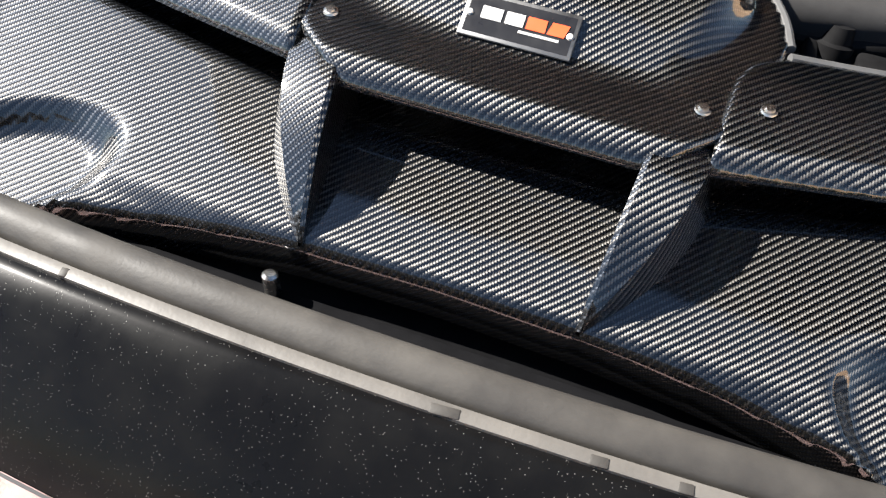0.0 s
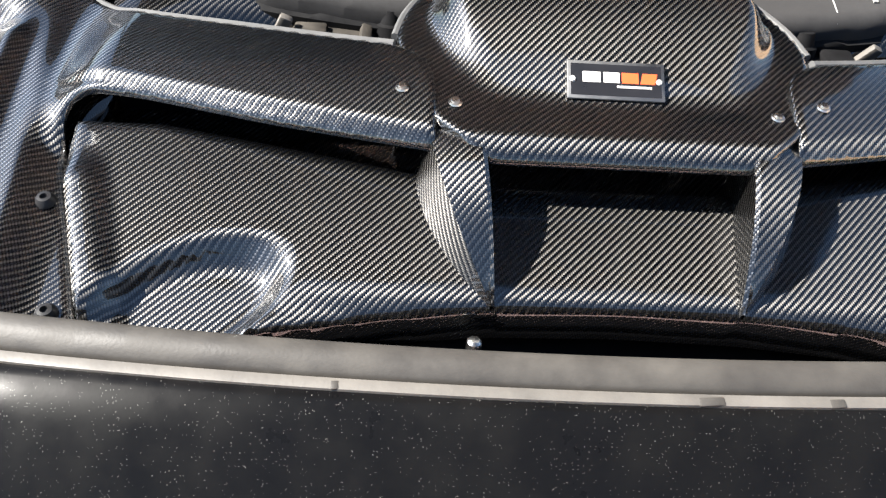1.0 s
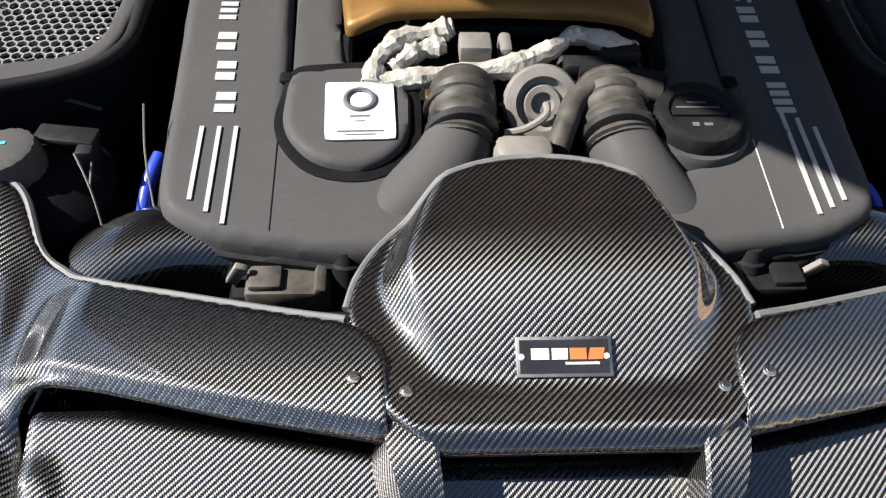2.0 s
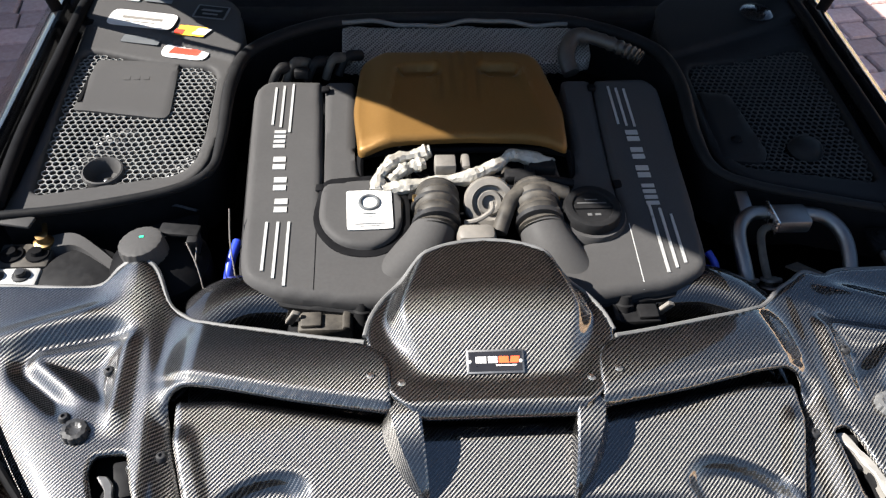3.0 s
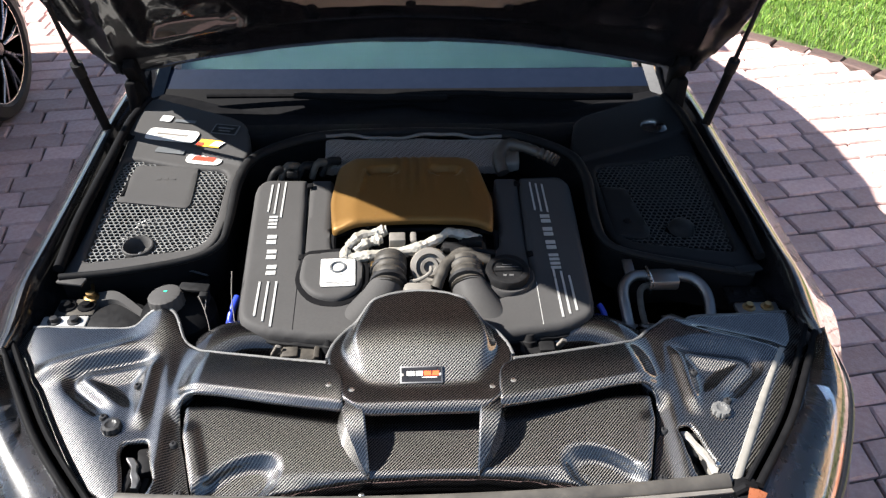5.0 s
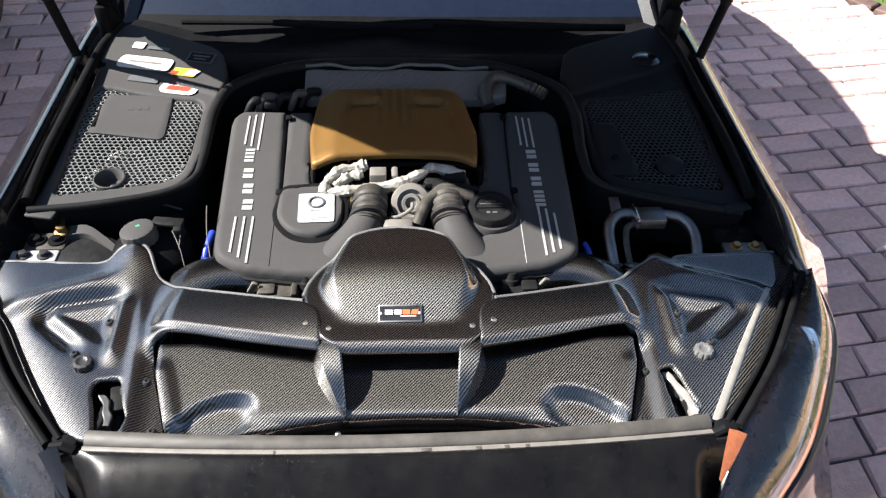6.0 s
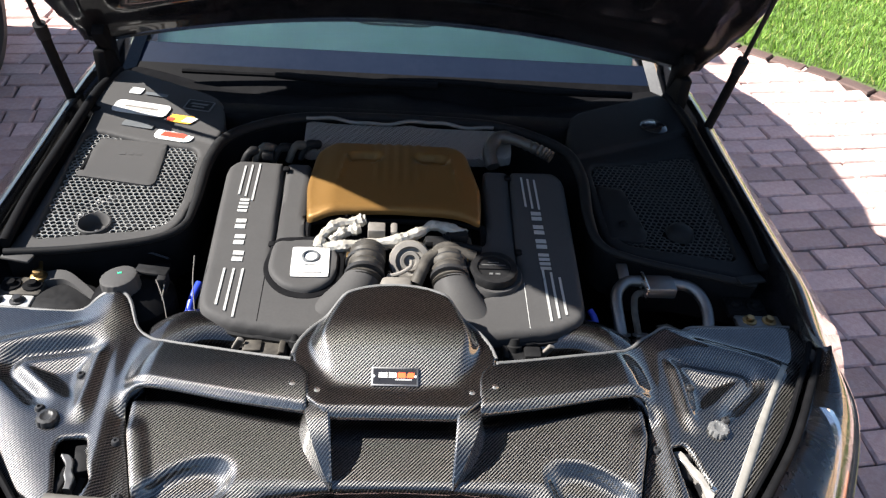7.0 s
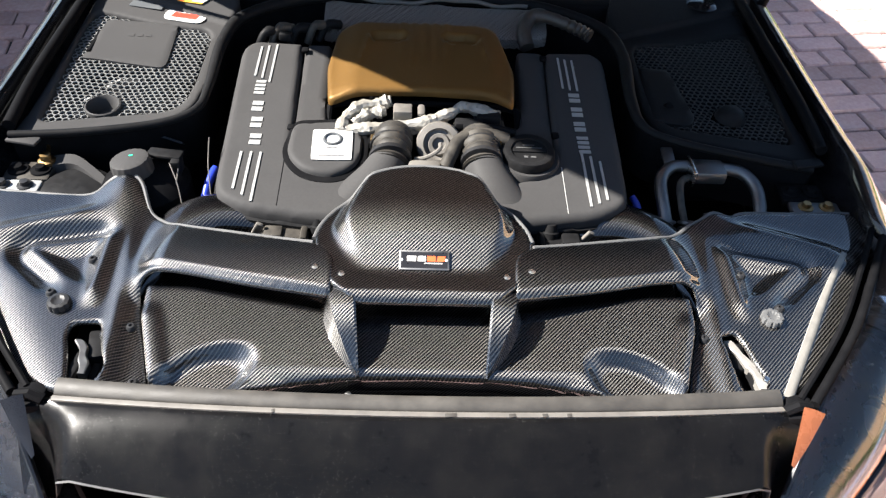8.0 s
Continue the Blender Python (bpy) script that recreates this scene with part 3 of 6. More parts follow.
bm = loft([[(x, 0.02 + 0.30 * (abs(x) / 0.86) ** 3 + dy, z) for x in np.linspace(-0.86, 0.86, 41)] for dy, z in ((0.06, 0.60), (-0.01, 0.55), (-0.03, 0.40), (0.01, 0.24))])
part("bumper", bm, M_BLACK_PAINT, car)

rows, pale = [], []
for x in np.linspace(-0.488, 0.500, 90):
    (y0, z0), k = lip(x), (abs(x) / 0.5) ** 2
    y1, z1 = 0.1105 + 0.048 * k, 0.871 - 0.035 * k
    bulge = 0.0035 + 0.0005 * math.sin(x * 31) * math.sin(x * 57)
    row = [(x, y0 + 0.0085, z0 - 0.006), (x, y0 + 0.0095, z0 - 0.001)]
    row += [(x, y0 + 0.0105 + (y1 - y0 - 0.0105) * u, z0 + (z1 - z0) * u + bulge * math.sin(math.pi * min(1.0, u * 1.02)) ** 0.7) for u in np.linspace(0.05, 1.0, 9)]
    rows.append(row + [(x, y1 + 0.0025, z1 - 0.004), (x, y1 + 0.003, z1 - 0.045)])
    pale.append([(x, y0 - 0.0012, z0 - 0.0015), (x, y0 - 0.0006, z0 + 0.0018), (x, y0 + 0.0035, z0 + 0.0024), (x, y0 + 0.0070, z0 + 0.0014), (x, y0 + 0.0082, z0 - 0.004)])
seal = part("seal_strip", loft(rows), M_RUBBER, car, "dusty grey rubber sealing strip", angle=60)
part("seal_lip", loft(pale), M_PALE, seal, "pale dusty flange of the strip, chipped", angle=60)
for x, w in ((0.036, 0.016), (0.115, 0.010), (0.158, 0.008), (0.19, 0.007), (-0.19, 0.005)):
    y0, z0 = lip(x)
    part("chip", block((x, y0 + 0.0020, z0 + 0.0012), (w, 0.0058, 0.003), 0.001, pose(0, 0, 0, 4, 0, 4)), M_RUBBER, seal)

# headlights
for s in (-1, 1):
    inner = spline([(0.752, 0.430, 0.866), (0.675, 0.295, 0.847), (0.572, 0.163, 0.824), (0.517, 0.075, 0.778), (0.480, 0.01, 0.705)], 8)
    outer = spline([(0.772, 0.455, 0.870), (0.797, 0.350, 0.822), (0.748, 0.222, 0.782), (0.680, 0.118, 0.745), (0.575, 0.020, 0.675)], 8)
    rows, deep = [], []
    for a, b in zip(inner, outer):
        row, low = [], []
        for t in np.linspace(0, 1, 11):
            p = a * (1 - t) + b * t + np.array([0.15, -0.20, 0.75]) * 0.036 * math.sin(math.pi * t) ** 0.8
            row.append((s * p[0], p[1], p[2]))
            q = a * (1 - t) + b * t + np.array([0.0, 0.03, -0.075]) * math.sin(math.pi * t) ** 0.5
            low.append((s * q[0], q[1], q[2]))
        rows.append(row)
        deep.append(low)
    lamp = part("headlight", loft(deep), M_BLACKPRINT, car, "clear headlight with dark housing and chrome strip")
    mask = []
    for row, low in zip(rows, deep):
        mask.append([tuple(np.array(row[k]) * f + np.array(low[k]) * (1 - f)) for k, f in ((0, 0.0), (1, 0.30), (2, 0.35), (3, 0.32), (4, 0.28), (5, 0.2), (6, 0.05))])
    part("mask", loft(mask), M_BLACKPRINT, lamp, "gloss black inner mask")
    ob = part("lens", loft(rows), M_LENS, lamp)
    ob.visible_shadow = False
    bm = tube([(s * p[0], p[1], p[2] + 0.002) for p in outer], 0.006, 8)
    tube([(s * p[0], p[1], p[2] + 0.001) for p in inner], 0.005, 8, bm=bm)
    part("bezel", bm, M_BLACK_PAINT, lamp)
    bm = tube([(s * (p[0] - 0.055), p[1] - 0.004, p[2] - 0.012) for p in outer[8:30]], 0.006, 8)
    part("light_guide", bm, M_CHROME, lamp, "chrome daytime running light strip")
    bm = tube([(s * (p[0] - 0.025), p[1] - 0.012, p[2] + 0.004) for p in outer[14:30]], 0.006, 8)
    part("indicator", bm, M_AMBER, lamp, "amber side indicator")
    for (x, y, z), r in (((0.655, 0.19, 0.725), 0.030), ((0.735, 0.28, 0.745), 0.026)):
        bm = lathe([(0, 0.012), (r * 0.6, 0.010), (r * 0.85, 0.0), (r, 0.002), (r * 1.1, -0.004), (r * 1.1, -0.03)], 24, look((s * x, y, z), (s * x * 0.9, y + 0.9, z - 0.9)))
        part("projector", bm, M_BLACKPRINT, lamp)
    # rubber gutter strip along the light and black bracket at its front end
    strip = spline([(0.772, 0.470, 0.868), (0.715, 0.375, 0.862), (0.640, 0.258, 0.850), (0.545, 0.143, 0.830)], 8)
    bm = tube([(s * p[0], p[1] - 0.006, p[2]) for p in strip], 0.007, 10)
    tube([(s * (p[0] - 0.016), p[1] + 0.004, p[2] - 0.002) for p in strip], 0.005, 8, bm=bm)
    part("gutter_seal", bm, M_DARK, car, "black rubber seal beside the headlight")
    bm = block((s * 0.523, 0.135, 0.815), (0.045, 0.045, 0.03), 0.008)
    tube([(s * 0.50, 0.125, 0.83), (s * 0.515, 0.128, 0.838), (s * 0.535, 0.13, 0.832)], 0.008, 8, bm=bm)
    part("corner_bracket", bm, M_DARK, car)

# cowl, windscreen, wipers, dashboard
cowl_outline = rounded([(-0.74, 1.40), (-0.70, 1.325), (-0.50, 1.255), (-0.37, 1.155), (-0.23, 1.145), (0.24, 1.145), (0.37, 1.155), (0.50, 1.255), (0.70, 1.325), (0.76, 1.47), (0.40, 1.46), (-0.40, 1.46), (-0.76, 1.47)], 0.03)
bm = plate(cowl_outline, 0.02, lambda x, y: 0.898 + 0.012 * np.cos(x * 9) - 0.02 * smooth(1.2, 1.4, y) + 0.010 * smooth(0.02, 0.05, np.abs(x - 0.15) - 0.1), 0.03)
part("cowl_panel", bm, M_DARK, car, "black plastic scuttle panel")
for x0, x1 in ((-0.56, 0.10), (-0.02, 0.62)):
    bm = tube([(x0, 1.380, 0.920), ((x0 + x1) / 2, 1.372, 0.924), (x1, 1.365, 0.918)], 0.007, 8)
    tube([(x1, 1.365, 0.918), (x1 - 0.25, 1.350, 0.924), (x1 - 0.42, 1.370, 0.926)], 0.010, 8, bm=bm)
    part("wiper", bm, M_DARK, car)


def screen_row(t, drop=0.0):
    """A line across the windscreen at the part t of its height."""
    w = 0.70 - 0.16 * t
    return [(w * u, 1.40 + 0.72 * t + 0.05 * (1 - t) * u * u, 0.925 + 0.475 * t - 0.05 * t * t - 0.02 * u * u - drop) for u in np.linspace(-1, 1, 21)]


ts = [float(t) for t in np.linspace(0, 1, 12)]
part("windscreen", loft([screen_row(t) for t in ts] + [screen_row(t, 0.005) for t in ts[::-1]], closed=False), M_GLASS, car, "green-tinted windscreen")
part("frit_band", loft([screen_row(t, -0.002) for t in (-0.005, 0.03, 0.078)]), M_FRIT, car, "dark blue-black band along the glass edge")
part("screen_seal", loft([screen_row(t, -0.004) for t in (-0.12, -0.05, 0.0)]), M_DARK, car)
for s in (-1, 1):
    bm = loft([[(s * (0.70 - 0.16 * t + dx), 1.45 + 0.72 * t - 0.05 * t + dy, 0.905 + 0.475 * t - 0.05 * t * t + dz) for dx, dy, dz in ((-0.01, 0, 0.006 + 0.045 * max(0, t)), (0.015, -0.01, 0.02 + 0.050 * max(0, t)), (0.05, 0.02, 0.04 * max(0, t)), (0.06, 0.08, -0.02))] for t in np.linspace(-0.06, 1, 10)])
    part("pillar", bm, M_BLACK_PAINT, car)
dash = part("dashboard", loft([[(x, y + 0.09 * (x / 0.7) ** 2 * (2.0 - y), z + 0.02 * math.cos(x * 2.2)) for x in np.linspace(-0.66, 0.66, 23)] for y, z in ((1.430, 0.70), (1.435, 0.88), (1.48, 0.915), (1.52, 0.945), (1.62, 0.965), (1.75, 0.975), (1.88, 0.965), (1.95, 0.93), (1.98, 0.80))]), M_DASH, car, "grey dashboard seen through tinted glass")
bm = plate(rounded([(-0.13, 1.60), (0.10, 1.60), (0.12, 1.74), (-0.15, 1.74)], 0.05), 0.02, lambda x, y: 0.992 + 0 * x, 0.006, 0.004)
part("speaker_cover", bm, M_HOSE, dash)
bm = plate(rounded([(0.26, 1.60), (0.50, 1.62), (0.54, 1.80), (0.24, 1.80)], 0.03), 0.015, lambda x, y: 0.992 + 0.035 * smooth(1.63, 1.78, y), 0.03, 0.006)
part("instrument_hood", bm, M_EDGE, dash, "paler instrument hood")

# cabin and tail, to close the car
bm = loft([[(u * w, y, z - 0.035 * u * u) for u in np.linspace(-1, 1, 13)] for y, z, w in ((2.11, 1.375, 0.56), (2.4, 1.42, 0.58), (2.8, 1.425, 0.58), (3.2, 1.39, 0.57), (3.6, 1.28, 0.55), (3.95, 1.10, 0.53))])
part("roof", bm, M_BLACK_PAINT, car)
for s in (-1, 1):
    bm = loft([[(s * a, y, 0.94 + 0.0 * y), (s * (a + b) / 2 + s * 0.02, y, (0.94 + z) / 2), (s * b, y, z)] for y, a, b, z in ((1.55, 0.80, 0.70, 0.98), (2.1, 0.81, 0.57, 1.34), (2.8, 0.81, 0.585, 1.39), (3.4, 0.80, 0.56, 1.32), (3.95, 0.78, 0.55, 1.06))])
    part("side_window", bm, M_GLASS, car, "tinted side glass").visible_shadow = s > 0
bm = loft([[(u * w, y, z - 0.03 * u * u) for u in np.linspace(-1, 1, 11)] for y, z, w in ((3.9, 1.10, 0.80), (4.2, 1.08, 0.82), (4.5, 1.02, 0.82), (4.62, 0.85, 0.84), (4.66, 0.5, 0.84), (4.6, 0.25, 0.80))])
part("tail", bm, M_BLACK_PAINT, car)

# bonnet, standing open
OPEN = 52.0
HOOD = Matrix.Translation((0, 1.296, 1.010)) @ pose(0, 0, 0, 180 - OPEN, 0, 0)
half_hood = [(0.737, 0.014), (0.764, 0.08), (0.783, 0.20), (0.796, 0.42), (0.790, 0.90), (0.787, 1.20), (0.780, 1.322), (0.690, 1.382), (0.25, 1.44)]
rear_hood = [(0.660, -0.008), (0.595, 0.000), (0.410, -0.001), (0.21, -0.003), (0.0, -0.006)]
hood_outline = rounded(mirror_x(half_hood)[::-1] + half_hood[::-1] + rear_hood + mirror_x(rear_hood[:-1]),
                       [0.03, 0.04, 0.06, 0.1, 0.1, 0.1, 0.03, 0.04, 0.1, 0.1, 0.04, 0.03, 0.1, 0.1, 0.1, 0.06, 0.04, 0.03] + [0.05] * 9)


def crown(x):
    """How far the bonnet's middle stands out from the line between its sides."""
    return 0.115 * np.clip(1 - (np.asarray(x) / 0.8) ** 2, 0, 1)


def pocket(x, y, corners, soft):
    d, _ = nearest(np.stack([x, y], 1), [rounded(corners, 0.03)])
    return smooth(-soft * 0.2, soft, d)


def hood_under(x, y):
    ax = np.abs(x)
    z = 0.012 - crown(x)
    well = pocket(ax, y, [(0.658, 0.297), (0.636, 0.42), (0.610, 0.449), (0.478, 0.438), (0.462, 0.386), (0.434, 0.235), (0.390, 0.135), (0.650, 0.125)], 0.026)
    z = z - np.where(x < 0, 0.040, 0.010) * well
    z = z + 0.026 * np.exp(-((ax - 0.560 - 0.10 * (y - 0.36)) / 0.017) ** 2) * smooth(0.18, 0.24, y) * smooth(0.46, 0.40, y)
    z = z + 0.016 * np.exp(-((y - 0.170 - 0.10 * (ax - 0.5)) / 0.014) ** 2) * smooth(0.42, 0.47, ax) * smooth(0.64, 0.60, ax)
    z = z - np.where(x < 0, 0.016, 0.004) * pocket(ax, y, [(0.738, 0.255), (0.752, 0.255), (0.754, 0.40), (0.740, 0.40)], 0.006)
    z = z + 0.010 * np.exp(-((ax - 0.700 + 0.10 * (y - 0.3)) / 0.012) ** 2) * smooth(0.10, 0.16, y)
    z = z - 0.012 * np.exp(-((ax - 0.376) / 0.016) ** 2) * smooth(0.14, 0.21, y)
    z = z + 0.014 * np.exp(-((y - 0.050 + 0.02 * ax**2) / 0.016) ** 2) - 0.008 * np.exp(-((y - 0.105 + 0.02 * ax**2) / 0.014) ** 2) * smooth(0.45, 0.38, ax)
    return z


bm = plate(hood_outline, 0.0125, hood_under, 0.022, 0.008)
bonnet = part("bonnet", moved(bm, HOOD), M_BLACK_PAINT, car, "raised black bonnet seen from below", angle=50)
bm = plate(hood_outline, 0.05, lambda x, y: -0.024 - crown(x) - 0.03 * smooth(0.0, 0.15, y), -0.004, 0.0, flip=True)
part("outer_skin", moved(bm, HOOD), M_BLACK_PAINT, bonnet)
liner_outline = rounded([(-0.250, 0.199), (0.0, 0.192), (0.248, 0.196), (0.318, 0.250), (0.344, 0.350), (0.347, 0.70), (0.31, 1.03), (-0.31, 1.03), (-0.347, 0.70), (-0.352, 0.350), (-0.322, 0.254)], 0.06)


def liner_form(x, y):
    panel = pocket(np.abs(x), y, [(-0.2, 0.264), (0.158, 0.264), (0.164, 0.95), (-0.2, 0.95)], 0.02)
    return 0.030 - crown(x) + 0.010 * panel - 0.006 * np.exp(-((y - 0.226) / 0.02) ** 2) + 0.001 * np.sin(x * 60) * np.sin(y * 55)


part("heat_shield", moved(plate(liner_outline, 0.0125, liner_form, 0.02, 0.012), HOOD), M_LINER, bonnet, "woven silver-brown heat shield lining")
for x, y in ((-0.235, 0.214), (0.0, 0.214), (0.235, 0.212)):
    bm = lathe([(0, 0.006), (0.010, 0.004), (0.013, 0.0)], 14, HOOD @ pose(x, y, 0.029 - float(crown(x))))
    part("clip", bm, M_DARK, bonnet)

for s in (-1, 1):
    low, top = Vector((s * 0.767, 1.190, 0.890)), Vector((s * 0.764, 1.034, 1.310))
    mid = low.lerp(top, 0.52)
    strut = part("gas_strut", tube([low, low.lerp(top, 0.03), mid, low.lerp(top, 0.535)], 0.0115, 12), M_DARK, car, "black gas strut holding the bonnet")
    bm = tube([mid, low.lerp(top, 0.60)], 0.014, 12)
    part("collar", bm, M_PLASTIC, strut)
    part("rod", tube([mid, top], 0.0055, 10), M_PLASTIC, strut)
    bm = block((s * 0.715, 1.30, 0.975), (0.03, 0.10, 0.09), 0.008)
    tube([(s * 0.71, 1.34, 0.95), (s * 0.705, 1.30, 1.01), (s * 0.70, 1.265, 1.055)], 0.011, 8, bm=bm)
    tube([(s * 0.73, 1.33, 0.95), (s * 0.725, 1.31, 1.00), (s * 0.72, 1.255, 1.060)], 0.008, 8, bm=bm)
    block((s * 0.70, 1.262, 1.05), (0.03, 0.08, 0.03), 0.006, pose(0, 0, 0, -50, 0, 0), bm)
    part("hinge", bm, M_DARK, car)

# ---- carbon radiator cover ----
shroud = thing("radiator_cover", (0, 0.14, 0.80), "glossy carbon fibre radiator and intake cover with a central scoop", "engine cover")


def ramp_z(x, y):
    ax = np.abs(x)
    z = 0.833 + 0.20 * (y - 0.17) - 0.06 * smooth(0.0, 0.045, y - 0.262 - 0.17 * np.clip(ax - 0.09, 0, 0.25))
    # shallow oval dents that open towards the front edge
    dx, dy = ax - 0.305, y - 0.165
    u, v = dx * 0.88 - dy * 0.47, dx * 0.47 + dy * 0.88
    dent = (u / 0.078) ** 2 + (v / 0.040) ** 2
    z = z - 0.017 * smooth(1.15, 0.45, dent)
    z = z + 0.006 * smooth(0.334, 0.350, ax - 0.30 * (y - 0.14)) * smooth(0.285, 0.255, y)
    return z - 0.006 * smooth(0.180, 0.160, y) * smooth(0.28, 0.18, ax)


ramp_outline = rounded([(-0.366, 0.137), (-0.30, 0.133), (-0.25, 0.147), (-0.18, 0.160), (-0.10, 0.168), (0.0, 0.170), (0.10, 0.168), (0.18, 0.162), (0.25, 0.150), (0.30, 0.138), (0.366, 0.138), (0.404, 0.262),
                        (0.41, 0.40), (-0.41, 0.40), (-0.404, 0.262)], 0.02)
part("ramp", plate(ramp_outline, 0.005, ramp_z, 0.03, 0.004), M_CARBON, shroud, "sloping carbon air ramp", angle=60)


def wing_height(hump):
    def height(x, y):
        ax = np.abs(x)
        lip_y = 0.266 + 0.255 * (ax - 0.13)
        rim_y = 0.364 + 0.27 * (ax - 0.167)
        t = np.clip((y - lip_y) / (rim_y - lip_y), -0.3, 1.3)
        lip_z, rim_z = 0.8985 - 0.053 * (ax - 0.13), 0.907 - 0.130 * (ax - 0.165)
        duct = lip_z + (rim_z - lip_z) * t + 0.004 * np.sin(np.pi * np.clip(t, 0, 1)) - 0.005 * smooth(0.10, 0.0, t)
        flat = 0.834 + 0.085 * (y - 0.14)
        flat = flat + 0.005 * np.exp(-((ax - 0.434 - 0.10 * (y - 0.2)) / 0.013) ** 2) * smooth(0.47, 0.38, y)
        flat = flat - 0.013 * smooth(0.440, 0.402, ax) * smooth(0.345, 0.29, y)
        tri, _ = nearest(np.stack([ax, y], 1), [rounded([(0.612, 0.392), (0.497, 0.415), (0.487, 0.312), (0.530, 0.325)], 0.02)])
        groove = np.exp(-(((tri + 0.018) / 0.013) ** 2)) * smooth(-0.02, 0.03, 0.45 * (y - 0.355) + 0.9 * (ax - 0.545) + 0.018)
        flat = flat - 0.012 * groove - 0.010 * smooth(0.0, 0.03, tri) + 0.009 * np.exp(-((ax - 0.484) / 0.012) ** 2) * smooth(0.27, 0.31, y) * smooth(0.44, 0.40, y)
        flat = flat + 0.012 * np.exp(-((y - 0.455 + 0.35 * (ax - 0.55)) / 0.020) ** 2) * smooth(0.48, 0.56, ax) * smooth(0.74, 0.66, ax)
        q = (ax - 0.515) * 0.836 - (y - 0.15) * 0.548
        flat = flat - 0.60 * 0.014 * np.logaddexp(0, (q + 0.004) / 0.014)
        flat = flat + hump * 0.022 * np.exp(-((ax - 0.488) / 0.038) ** 2 - ((y - 0.53) / 0.075) ** 2)
        k = 1 - (1 - smooth(0.380, 0.452, ax + 0.10 * (y - 0.4))) * smooth(lip_y - 0.055, lip_y - 0.004, y)
        return duct + (flat - duct) * k

    return height


BOLT = finish(lathe([(0.0, 0.0032), (0.0030, 0.0030), (0.0034, 0.0015), (0.0046, 0.0012), (0.0052, 0.0)], 16), M_STEEL)
BLACK_BOLT = finish(lathe([(0.0, 0.0035), (0.0022, 0.0035), (0.0028, 0.0062), (0.0052, 0.0058), (0.0074, 0.0025), (0.0078, 0.0)], 18), M_KNOB)
KNOB = finish(lathe([(0.0, 0.0045), (0.006, 0.0040), (0.010, 0.0065), (0.0155, 0.0055), (0.0170, 0.0020), (0.0172, -0.004)], 40, teeth=10, tooth=0.10), M_KNOB)
PALE_KNOB = finish(lathe([(0.0, 0.0045), (0.006, 0.0040), (0.010, 0.0065), (0.0155, 0.0055), (0.0170, 0.0020), (0.0172, -0.004)], 40, teeth=10, tooth=0.14), M_EDGE)

